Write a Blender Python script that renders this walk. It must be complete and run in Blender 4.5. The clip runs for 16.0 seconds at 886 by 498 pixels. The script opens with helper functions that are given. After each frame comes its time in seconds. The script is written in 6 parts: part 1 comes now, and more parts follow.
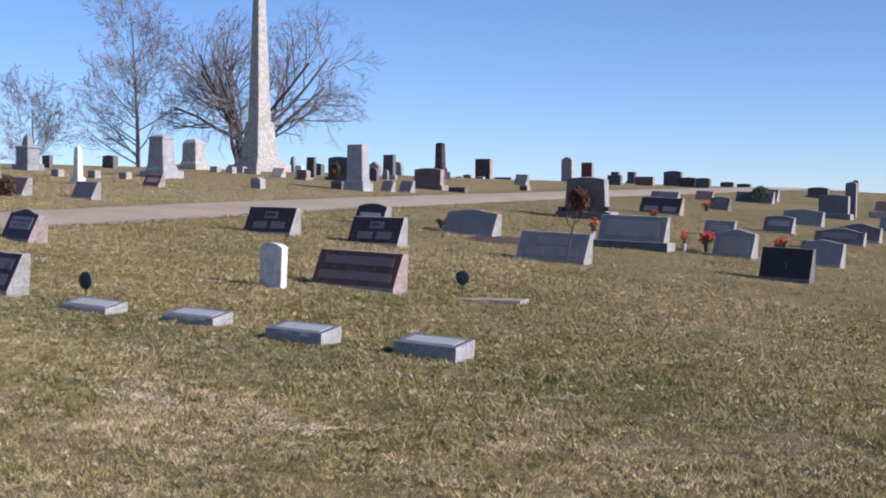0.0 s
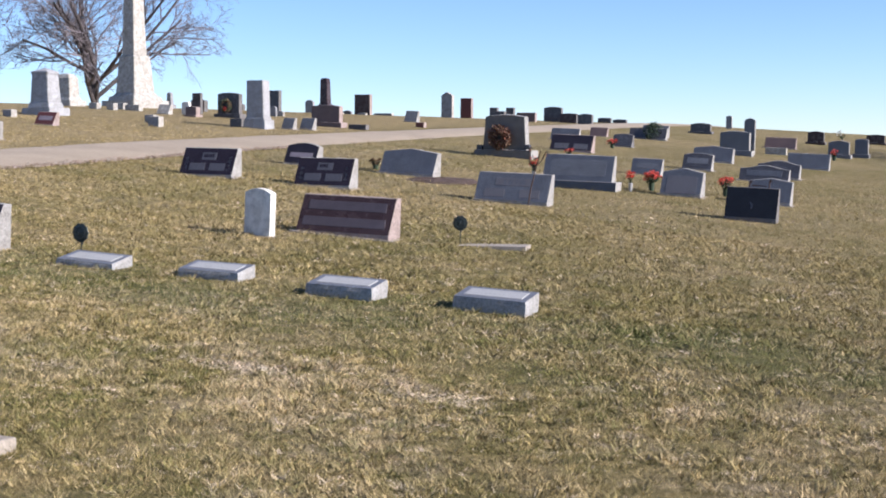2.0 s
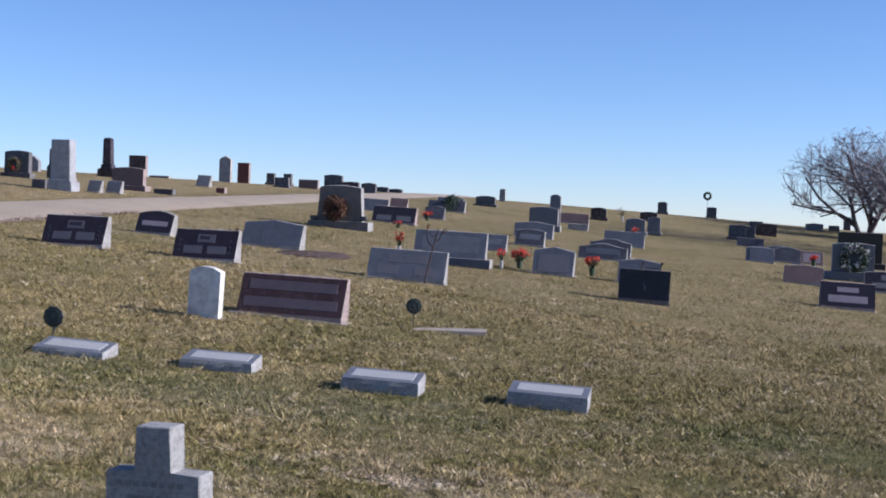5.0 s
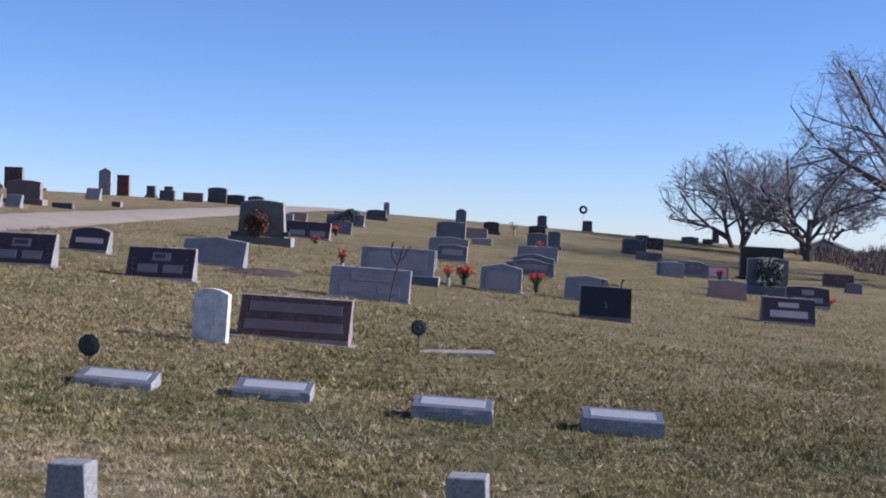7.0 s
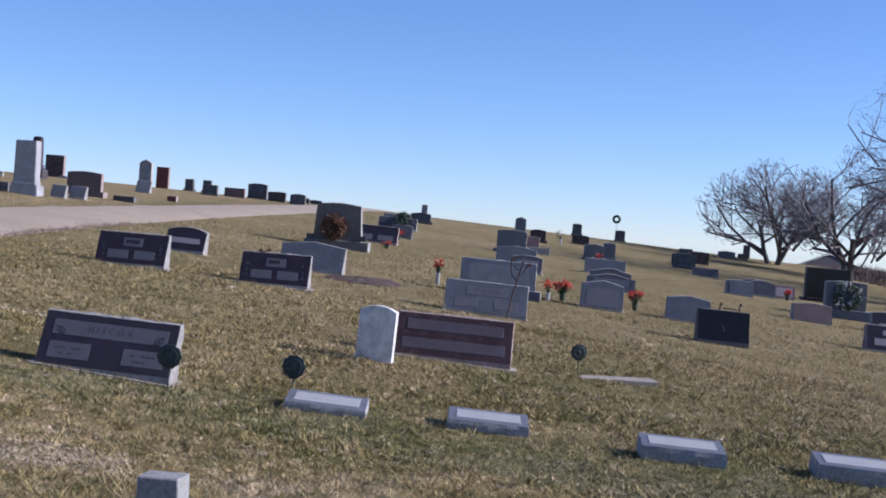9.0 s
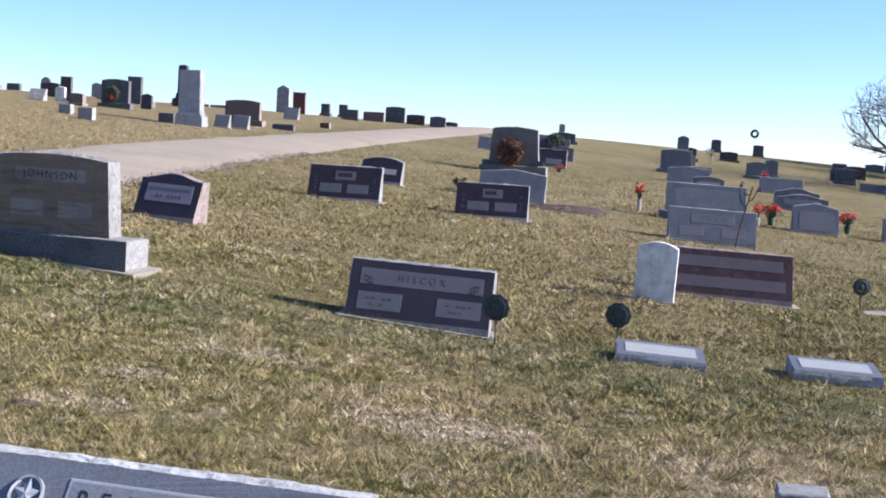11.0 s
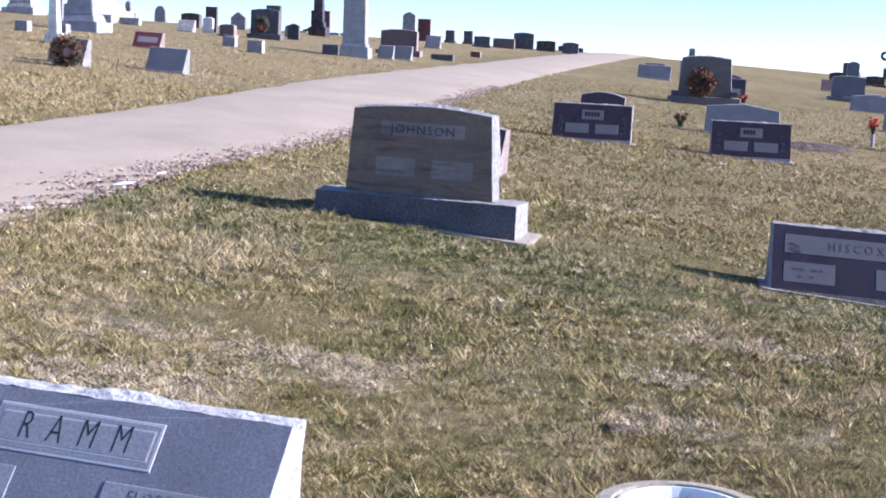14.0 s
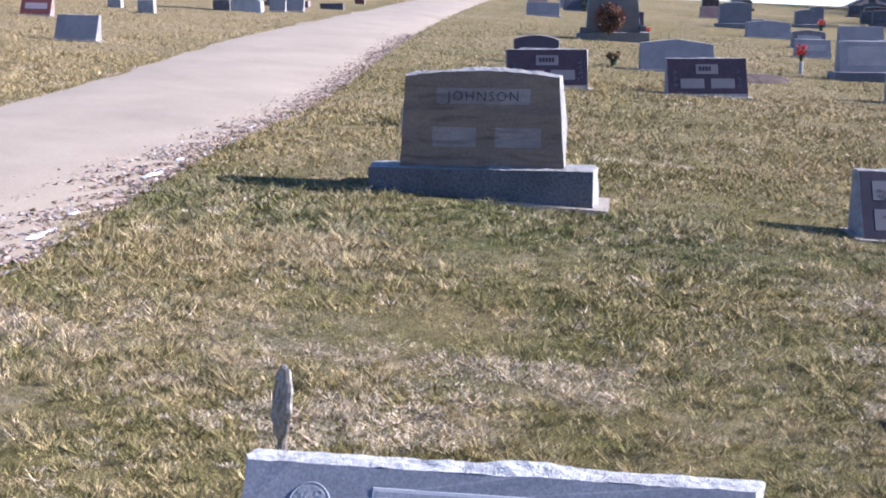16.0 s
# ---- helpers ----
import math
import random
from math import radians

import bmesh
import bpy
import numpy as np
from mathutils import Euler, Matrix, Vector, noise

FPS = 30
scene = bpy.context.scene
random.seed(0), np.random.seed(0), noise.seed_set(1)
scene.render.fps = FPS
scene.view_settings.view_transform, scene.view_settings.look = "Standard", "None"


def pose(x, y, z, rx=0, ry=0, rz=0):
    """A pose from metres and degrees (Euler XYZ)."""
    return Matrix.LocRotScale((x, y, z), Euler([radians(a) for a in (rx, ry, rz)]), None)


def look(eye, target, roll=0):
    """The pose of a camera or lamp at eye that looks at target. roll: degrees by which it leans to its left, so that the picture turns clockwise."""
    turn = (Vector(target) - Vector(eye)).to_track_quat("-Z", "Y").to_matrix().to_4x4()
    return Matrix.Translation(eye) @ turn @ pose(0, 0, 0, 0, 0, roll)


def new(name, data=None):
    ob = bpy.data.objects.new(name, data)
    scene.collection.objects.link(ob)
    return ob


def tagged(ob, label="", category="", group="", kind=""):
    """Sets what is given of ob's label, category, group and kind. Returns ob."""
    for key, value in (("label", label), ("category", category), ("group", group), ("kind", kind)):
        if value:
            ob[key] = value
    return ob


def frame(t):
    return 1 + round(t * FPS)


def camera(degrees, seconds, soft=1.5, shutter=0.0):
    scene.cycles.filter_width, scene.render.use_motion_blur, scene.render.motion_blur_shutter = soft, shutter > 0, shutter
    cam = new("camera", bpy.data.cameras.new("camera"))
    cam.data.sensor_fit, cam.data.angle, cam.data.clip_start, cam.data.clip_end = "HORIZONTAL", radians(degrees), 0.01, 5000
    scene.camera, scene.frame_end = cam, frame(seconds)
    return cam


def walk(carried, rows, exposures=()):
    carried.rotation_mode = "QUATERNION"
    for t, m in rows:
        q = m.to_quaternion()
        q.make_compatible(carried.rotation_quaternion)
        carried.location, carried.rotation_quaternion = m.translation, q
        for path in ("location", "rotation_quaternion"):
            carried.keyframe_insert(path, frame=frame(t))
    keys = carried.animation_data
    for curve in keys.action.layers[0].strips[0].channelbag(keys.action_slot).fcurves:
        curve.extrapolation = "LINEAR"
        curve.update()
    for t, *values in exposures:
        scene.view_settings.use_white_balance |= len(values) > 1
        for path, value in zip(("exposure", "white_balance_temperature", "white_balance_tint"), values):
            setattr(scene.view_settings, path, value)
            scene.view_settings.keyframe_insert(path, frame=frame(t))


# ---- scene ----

# Clip-wide settings
SOFT = 1.9
EXPOSURES = [(0.0, 0.52, 5600, 21), (1.5, 0.76, 5900, 18), (2.5, 1.0, 5800, 18), (3.5, 0.9, 5800, 18), (4.7, 0.6, 5550, 20), (7.0, 0.47, 5300, 25), (8.2, 0.47, 5300, 26), (10.5, 0.95, 5600, 16), (11.5, 1.18, 5450, 20), (13.0, 1.27, 5250, 25), (16.0, 1.4, 5350, 23)]

cam = camera(36.18, 16.0, soft=SOFT)
walk(cam, [
    (0.0, look((0.001, 0.000, -0.000), (-0.063, 9.997, -0.262), 0.12)),
    (0.5, look((-0.533, 0.122, -0.004), (-0.303, 10.114, -0.336), 0.22)),
    (1.0, look((-1.045, 0.341, 0.011), (-0.501, 10.315, -0.447), 0.23)),
    (1.5, look((-1.502, 0.542, 0.056), (-0.632, 10.484, -0.568), 0.05)),
    (2.0, look((-1.918, 0.830, 0.095), (-0.717, 10.729, -0.650), -0.13)),
    (2.5, look((-2.381, 1.045, 0.144), (-0.789, 10.891, -0.576), -0.12)),
    (3.0, look((-2.857, 1.159, 0.182), (-0.853, 10.936, -0.456), 0.14)),
    (3.5, look((-3.309, 1.356, 0.200), (-0.912, 11.049, -0.334), 0.71)),
    (4.0, look((-3.751, 1.562, 0.211), (-0.995, 11.165, -0.222), 1.31)),
    (4.5, look((-4.126, 1.812, 0.237), (-1.086, 11.333, -0.090), 1.47)),
    (7.0, look((-6.057, 3.029, 0.297), (-1.626, 11.993, 0.150), 1.43)),
    (7.5, look((-6.431, 3.339, 0.341), (-1.807, 12.204, 0.195), 2.10)),
    (8.0, look((-6.810, 3.605, 0.396), (-2.120, 12.437, 0.299), 2.93)),
    (10.5, look((-8.321, 5.411, 0.448), (-4.266, 14.534, -0.129), 3.25)),
    (11.0, look((-8.639, 5.724, 0.474), (-4.746, 14.900, -0.322), 2.36)),
    (11.5, look((-8.943, 6.064, 0.495), (-5.208, 15.289, -0.479), 1.36)),
    (12.0, look((-9.183, 6.453, 0.511), (-5.629, 15.737, -0.571), 0.34)),
    (12.5, look((-9.471, 6.709, 0.543), (-6.032, 16.032, -0.580), -0.04)),
    (13.0, look((-9.802, 6.982, 0.574), (-6.409, 16.322, -0.551), 0.35)),
    (13.5, look((-10.099, 7.296, 0.573), (-6.726, 16.632, -0.635), 1.07)),
    (14.0, look((-10.368, 7.636, 0.562), (-6.898, 16.913, -0.813), 1.78)),
    (14.5, look((-10.635, 7.974, 0.580), (-6.928, 17.126, -1.002), 1.81)),
    (15.0, look((-10.880, 8.303, 0.601), (-6.901, 17.304, -1.168), 0.67)),
    (15.5, look((-11.133, 8.541, 0.629), (-6.904, 17.405, -1.255), -0.64)),
    (16.0, look((-11.398, 8.786, 0.675), (-6.899, 17.534, -1.119), -1.39)),
], EXPOSURES)

# ---- sky and sun ----
SUN_AZ, SUN_EL = radians(-25), radians(27)
SUN_DIR = Vector((math.cos(SUN_AZ) * math.cos(SUN_EL), math.sin(SUN_AZ) * math.cos(SUN_EL), math.sin(SUN_EL)))
world = bpy.data.worlds.new("world")
scene.world = world
world.use_nodes = True
wn = world.node_tree
sky = wn.nodes.new("ShaderNodeTexSky")
sky.sky_type = "NISHITA"
sky.sun_disc = False
sky.sun_elevation = SUN_EL
sky.sun_rotation = math.pi / 2 - SUN_AZ
sky.altitude, sky.air_density, sky.dust_density, sky.ozone_density = 1300, 0.88, 0.0, 3.9
wn.links.new(sky.outputs["Color"], wn.nodes["Background"].inputs["Color"])
wn.nodes["Background"].inputs["Strength"].default_value = 0.086
sun_data = bpy.data.lights.new("sun", "SUN")
sun_data.energy, sun_data.angle, sun_data.color = 5.0, radians(0.55), (1.0, 0.92, 0.79)
sun = new("sun", sun_data)
sun.matrix_world = look((0, 0, 60), Vector((0, 0, 60)) - SUN_DIR)


# ---- materials ----
def material(name):
    m = bpy.data.materials.new(name)
    m.use_nodes = True
    nt = m.node_tree
    return m, nt, nt.nodes["Principled BSDF"]


def noise_node(nt, scale, detail=4.0, rough=0.6, coord="Object"):
    tc = nt.nodes.new("ShaderNodeTexCoord")
    n = nt.nodes.new("ShaderNodeTexNoise")
    n.inputs["Scale"].default_value, n.inputs["Detail"].default_value, n.inputs["Roughness"].default_value = scale, detail, rough
    nt.links.new(tc.outputs[coord], n.inputs["Vector"])
    return n


def ramp(nt, src, stops):
    r = nt.nodes.new("ShaderNodeValToRGB")
    while len(r.color_ramp.elements) < len(stops):
        r.color_ramp.elements.new(0.5)
    for e, (p, c) in zip(r.color_ramp.elements, stops):
        e.position, e.color = p, (*c, 1.0)
    nt.links.new(src, r.inputs["Fac"])
    return r


def mix(nt, fac, a, b, blend="MIX"):
    m = nt.nodes.new("ShaderNodeMix")
    m.data_type, m.blend_type = "RGBA", blend
    for key, v in ((0, fac), (6, a), (7, b)):
        if isinstance(v, (int, float)):
            m.inputs[key].default_value = v
        elif isinstance(v, tuple):
            m.inputs[key].default_value = (*v, 1.0)
        else:
            nt.links.new(v, m.inputs[key])
    return m.outputs[2]


def bump(nt, bsdf, height, strength, dist=0.01):
    b = nt.nodes.new("ShaderNodeBump")
    b.inputs["Strength"].default_value, b.inputs["Distance"].default_value = strength, dist
    nt.links.new(height, b.inputs["Height"])
    nt.links.new(b.outputs["Normal"], bsdf.inputs["Normal"])


def shade(c, k):
    return tuple(min(1.0, v * k) for v in c)


def granite(name, col, rough=0.35, speck=1.0, grain=220, bumpy=0.08, stain=0.25, streak=False):
    """Speckled stone: mineral grains, weather stains and, for banded stone, slow streaks."""
    m, nt, b = material(name)
    fine = noise_node(nt, grain, 3, 0.75)
    c1 = ramp(nt, fine.outputs["Fac"], [(0.32, shade(col, 1 - 0.55 * speck)), (0.5, col), (0.66, shade(col, 1 + 0.6 * speck))])
    big = noise_node(nt, 3.5, 5, 0.65)
    c2 = ramp(nt, big.outputs["Fac"], [(0.3, (1 - stain,) * 3), (0.62, (1.0, 1.0, 1.0))])
    col_out = mix(nt, 1.0, c1.outputs["Color"], c2.outputs["Color"], "MULTIPLY")
    if streak:
        tc = nt.nodes.new("ShaderNodeTexCoord")
        mp = nt.nodes.new("ShaderNodeMapping")
        mp.inputs["Scale"].default_value = (1.2, 3.0, 9.0)
        mp.inputs["Rotation"].default_value = (0, 0.25, 0)
        wv = nt.nodes.new("ShaderNodeTexNoise")
        wv.inputs["Scale"].default_value, wv.inputs["Detail"].default_value, wv.inputs["Distortion"].default_value = 1.6, 6, 1.2
        nt.links.new(tc.outputs["Object"], mp.inputs["Vector"])
        nt.links.new(mp.outputs["Vector"], wv.inputs["Vector"])
        s = ramp(nt, wv.outputs["Fac"], [(0.34, (0.55, 0.5, 0.5)), (0.5, (1.0, 0.95, 0.86)), (0.66, (0.78, 0.74, 0.76))])
        col_out = mix(nt, 0.85, col_out, s.outputs["Color"], "MULTIPLY")
    nt.links.new(col_out, b.inputs["Base Color"])
    b.inputs["Specular IOR Level"].default_value = 0.28
    rr = nt.nodes.new("ShaderNodeMapRange")
    rr.inputs["To Min"].default_value, rr.inputs["To Max"].default_value = max(0.05, rough - 0.12), min(1.0, rough + 0.15)
    nt.links.new(big.outputs["Fac"], rr.inputs["Value"])
    nt.links.new(rr.outputs["Result"], b.inputs["Roughness"])
    bump(nt, b, fine.outputs["Fac"], bumpy, 0.004)
    return m


def rough_stone(name, col, bumpy=0.9, scale=26):
    """Rock-pitched or weathered stone."""
    m, nt, b = material(name)
    n1 = noise_node(nt, scale, 6, 0.7)
    n2 = noise_node(nt, 5.0, 5, 0.6)
    c = ramp(nt, n1.outputs["Fac"], [(0.28, shade(col, 0.55)), (0.5, col), (0.7, shade(col, 1.25))])
    s = ramp(nt, n2.outputs["Fac"], [(0.3, (0.72, 0.7, 0.66)), (0.6, (1.0, 1.0, 1.0))])
    nt.links.new(mix(nt, 1.0, c.outputs["Color"], s.outputs["Color"], "MULTIPLY"), b.inputs["Base Color"])
    b.inputs["Roughness"].default_value = 0.85
    bump(nt, b, n1.outputs["Fac"], bumpy, 0.02)
    return m


def plain(name, col, rough=0.6, metal=0.0, var=0.25, scale=30, bumpy=0.15):
    m, nt, b = material(name)
    n1 = noise_node(nt, scale, 4, 0.6)
    c = ramp(nt, n1.outputs["Fac"], [(0.3, shade(col, 1 - var)), (0.7, shade(col, 1 + var))])
    nt.links.new(c.outputs["Color"], b.inputs["Base Color"])
    b.inputs["Roughness"].default_value, b.inputs["Metallic"].default_value = rough, metal
    bump(nt, b, n1.outputs["Fac"], bumpy, 0.01)
    return m


GREY = granite("grey_granite", (0.145, 0.148, 0.16), 0.38)
GREY_DARK = granite("dark_grey_granite", (0.075, 0.075, 0.085), 0.25)
BLUEGREY = granite("blue_grey_granite", (0.105, 0.112, 0.13), 0.4)
BROWN = granite("mahogany_granite", (0.058, 0.036, 0.036), 0.26, 0.9)
PLUM = granite("plum_granite", (0.032, 0.027, 0.036), 0.34, 0.8)
ROSE = granite("rose_granite", (0.15, 0.105, 0.098), 0.4, 0.7)
REDGRAN = granite("red_granite", (0.14, 0.05, 0.045), 0.3, 0.8)
BLACK = granite("black_granite", (0.018, 0.019, 0.022), 0.12, 0.6)
BANDED = granite("banded_granite", (0.205, 0.158, 0.122), 0.4, 0.7, 180, 0.1, 0.2, True)
FROST = granite("frosted_panel", (0.122, 0.118, 0.13), 0.7, 0.5, 260, 0.1, 0.15)
FROST_ROSE = granite("frosted_rose_panel", (0.26, 0.22, 0.24), 0.7, 0.5, 260, 0.1, 0.15)
PITCH = rough_stone("rock_pitch_grey", (0.31, 0.295, 0.275))
PITCH_ROSE = rough_stone("rock_pitch_rose", (0.32, 0.25, 0.225))
PITCH_DARK = rough_stone("rock_pitch_dark", (0.15, 0.14, 0.135))
LIME = rough_stone("old_limestone", (0.40, 0.375, 0.335), 0.35, 12)
LIME_GREY = rough_stone("old_grey_stone", (0.26, 0.26, 0.265), 0.35, 14)
MARBLE = rough_stone("white_marble", (0.70, 0.68, 0.63), 0.06, 8)
CONCRETE = rough_stone("concrete", (0.34, 0.295, 0.24), 0.4, 60)
CEMENT_SAND = rough_stone("sandy_cast_cement", (0.40, 0.345, 0.255), 0.6, 70)
LETTER = plain("letter_black", (0.014, 0.014, 0.016), 0.85)
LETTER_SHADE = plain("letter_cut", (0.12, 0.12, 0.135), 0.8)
BRONZE = plain("dark_bronze", (0.045, 0.055, 0.05), 0.5, 0.55, 0.4, 60)
BRONZE_OLD = plain("weathered_bronze", (0.22, 0.19, 0.15), 0.6, 0.35, 0.5, 80)
PLASTIC = plain("white_plastic", (0.72, 0.78, 0.76), 0.45, 0, 0.06, 20, 0.03)
PETAL = plain("red_petals", (0.72, 0.06, 0.035), 0.7, 0, 0.35, 40)
PETAL_PINK = plain("pink_petals", (0.72, 0.13, 0.09), 0.7, 0, 0.35, 40)
PETAL_WHITE = plain("white_petals", (0.75, 0.73, 0.68), 0.7, 0, 0.15, 40)
LEAF = plain("dark_leaf", (0.035, 0.06, 0.03), 0.7, 0, 0.5, 40)
TWIG_BROWN = plain("dry_twigs", (0.17, 0.10, 0.055), 0.9, 0, 0.5, 50)
STRAW = plain("dry_straw", (0.42, 0.30, 0.16), 0.9, 0, 0.5, 90)
IRON = plain("rusty_iron", (0.075, 0.045, 0.035), 0.75, 0.3, 0.5, 60)
SOIL = rough_stone("bare_soil", (0.085, 0.055, 0.042), 1.0, 30)
BARK = plain("grey_bark", (0.085, 0.07, 0.066), 0.9, 0, 0.45, 14, 0.6)
BARK_PALE = plain("pale_bark", (0.22, 0.20, 0.195), 0.9, 0, 0.4, 10, 0.5)
TWIGS = plain("tree_twigs", (0.17, 0.145, 0.15), 0.9, 0, 0.3, 4)
TWIGS_PALE = plain("pale_twigs", (0.19, 0.165, 0.17), 0.9, 0, 0.3, 4)
BRUSH = plain("winter_brush", (0.13, 0.095, 0.082), 0.95, 0, 0.5, 2)
ROOF = plain("shed_roof", (0.12, 0.095, 0.088), 0.8, 0, 0.2, 6)
SHED_WALL = plain("shed_wall", (0.14, 0.115, 0.10), 0.8, 0, 0.2, 6)


# ---- mesh helpers ----
def part(name, bm, mat, parent=None, label=""):
    """Links a bmesh as one mesh object under a thing or a part."""
    me = bpy.data.meshes.new(name)
    bmesh.ops.recalc_face_normals(bm, faces=bm.faces)
    bm.to_mesh(me)
    bm.free()
    for m in mat if isinstance(mat, (list, tuple)) else [mat]:
        me.materials.append(m)
    ob = new(name, me)
    if parent is not None:
        ob.parent = parent
    return tagged(ob, label)


def thing(name, x, y, z, rz, label, category, group="", kind="", ry=0.0):
    ob = new(name)
    ob.empty_display_size = 0.1
    ob.matrix_basis = pose(x, y, z, 0, ry, rz)
    return tagged(ob, label, category, group, kind)


def box(bm, x0, x1, y0, y1, z0, z1, bevel=0.0, mi=0, rag=0.0):
    vs = [bm.verts.new((x, y, z)) for z in (z0, z1) for y in (y0, y1) for x in (x0, x1)]
    fs = [bm.faces.new([vs[i] for i in q]) for q in ((0, 2, 3, 1), (4, 5, 7, 6), (0, 1, 5, 4), (2, 6, 7, 3), (0, 4, 6, 2), (1, 3, 7, 5))]
    for f_ in fs:
        f_.material_index = mi
    if bevel:
        es = list({e for f_ in fs for e in f_.edges})
        bmesh.ops.bevel(bm, geom=es, offset=bevel, segments=2, profile=0.6, affect="EDGES")
    if rag:
        for v in bm.verts:
            v.co += noise.noise_vector(v.co * 9.0) * rag
    return bm


def tube(bm, pts, radii, sides=6, cap=True, mi=0):
    """A tapered tube through points."""
    rings, ref = [], Vector((0.3, 0.9, 0.2))
    for i, p in enumerate(pts):
        d = (pts[min(i + 1, len(pts) - 1)] - pts[max(i - 1, 0)]).normalized()
        a = d.cross(ref)
        if a.length < 1e-3:
            a = d.cross(Vector((1, 0, 0)))
        a.normalize()
        b = d.cross(a)
        rings.append([bm.verts.new(p + (a * math.cos(k * 2 * math.pi / sides) + b * math.sin(k * 2 * math.pi / sides)) * radii[i]) for k in range(sides)])
    for r0, r1 in zip(rings, rings[1:]):
        for k in range(sides):
            bm.faces.new((r0[k], r0[(k + 1) % sides], r1[(k + 1) % sides], r1[k])).material_index = mi
    if cap:
        bm.faces.new(rings[0][::-1]).material_index = mi
        bm.faces.new(rings[-1]).material_index = mi
    return bm


def lathe(bm, prof, sides=24, mi=0):
    """A turned shape from (radius, height) pairs."""
    rings = [[bm.verts.new((r * math.cos(k * 2 * math.pi / sides), r * math.sin(k * 2 * math.pi / sides), z)) for k in range(sides)] for r, z in prof]
    for r0, r1 in zip(rings, rings[1:]):
        for k in range(sides):
            bm.faces.new((r0[k], r0[(k + 1) % sides], r1[(k + 1) % sides], r1[k])).material_index = mi
    bm.faces.new(rings[0][::-1]).material_index = mi
    bm.faces.new(rings[-1]).material_index = mi
    return bm


def raw_mesh(name, verts, faces_n, mats, mat_idx=None):
    """A mesh of loose faces that all have faces_n corners; verts is an (n * faces_n, 3) array."""
    n = len(verts) // faces_n
    me = bpy.data.meshes.new(name)
    me.vertices.add(len(verts))
    me.vertices.foreach_set("co", np.asarray(verts, np.float32).ravel())
    me.loops.add(len(verts))
    me.loops.foreach_set("vertex_index", np.arange(len(verts), dtype=np.int32))
    me.polygons.add(n)
    me.polygons.foreach_set("loop_start", np.arange(0, n * faces_n, faces_n, dtype=np.int32))
    if mat_idx is not None:
        me.polygons.foreach_set("material_index", np.asarray(mat_idx, np.int32))
    for m in mats:
        me.materials.append(m)
    me.update(calc_edges=True)
    return me


# ---- the lie of the land: a long rise to a crest, falling away towards +x ----
def soft(v, a, w):
    return np.where(v < a, v, a + w * np.tanh((v - a) / w))


def land(x, y):
    x, y = np.asarray(x, float), np.asarray(y, float)
    u = np.where(x > 0, soft(x, 30, 12), -soft(-x, 26, 12)) / 20
    v = np.where(y > 20, soft(y, 52, 10), -soft(-y, 4, 6)) / 20
    z = -1.6177 - 0.6424 * u + 0.0806 * v + 0.3661 * u * u - 0.7728 * u * v + 1.1148 * v * v - 0.2768 * u * u * v + 0.2882 * u * v * v - 0.2702 * v**3 + 0.1062 * u**3
    z = z + 0.09 * np.exp(-((x + 7.6) ** 2 + (y - 17.2) ** 2) / 6.8) - 0.06 * np.exp(-((x + 3.3) ** 2 + (y - 14.2) ** 2) / 9.0) + 0.05 * np.exp(-((x - 5.0) ** 2 + (y - 22.6) ** 2) / 6.0) + 0.2 / (1 + np.exp(np.clip((46 - y) / 2.5, -30, 30))) / (1 + np.exp(np.clip((9 - x) / 3, -30, 30)))
    return z - 0.012 * np.maximum(0, np.hypot(x, y - 20) - 45)


def g(x, y):
    return float(land(x, y))


def road_near(y):
    """x of the road's edge nearest the graves."""
    return -10.42 + 0.62 * (y - 15) + 0.001 * (y - 15) ** 2 + 0.22 * np.exp(-(((y - 21) / 4.5) ** 2))


def road_slope(y):
    return 0.62 + 0.002 * (y - 15)


def road_width(y):
    return 2.3 - 0.5 * np.clip((y - 26) / 10, 0, 1)


# ---- ground ----
def spread(lo, hi, step, far):
    inner = np.arange(lo, hi + step, step)
    k = np.geomspace(step, far, 34)
    return np.r_[lo - np.cumsum(k)[::-1], inner, hi + np.cumsum(k)]


GX, GY = spread(-16, 14, 0.3, 260), spread(1, 34, 0.3, 260)
gx, gy = np.meshgrid(GX, GY)
gz = land(gx, gy)
wob = np.sin(gx * 2.1 + 1.3 * np.sin(gy * 1.7)) * np.sin(gy * 2.6 + 1.1 * np.sin(gx * 1.3))
gz = gz + 0.008 * wob * (np.hypot(gx, gy - 12) < 40)
me = bpy.data.meshes.new("ground")
nx, ny = len(GX), len(GY)
idx = np.arange(nx * ny).reshape(ny, nx)
quads = np.stack([idx[:-1, :-1], idx[:-1, 1:], idx[1:, 1:], idx[1:, :-1]], -1).reshape(-1, 4)
me.from_pydata(np.stack([gx, gy, gz], -1).reshape(-1, 3).tolist(), [], quads.tolist())
me.polygons.foreach_set("use_smooth", [True] * len(me.polygons))


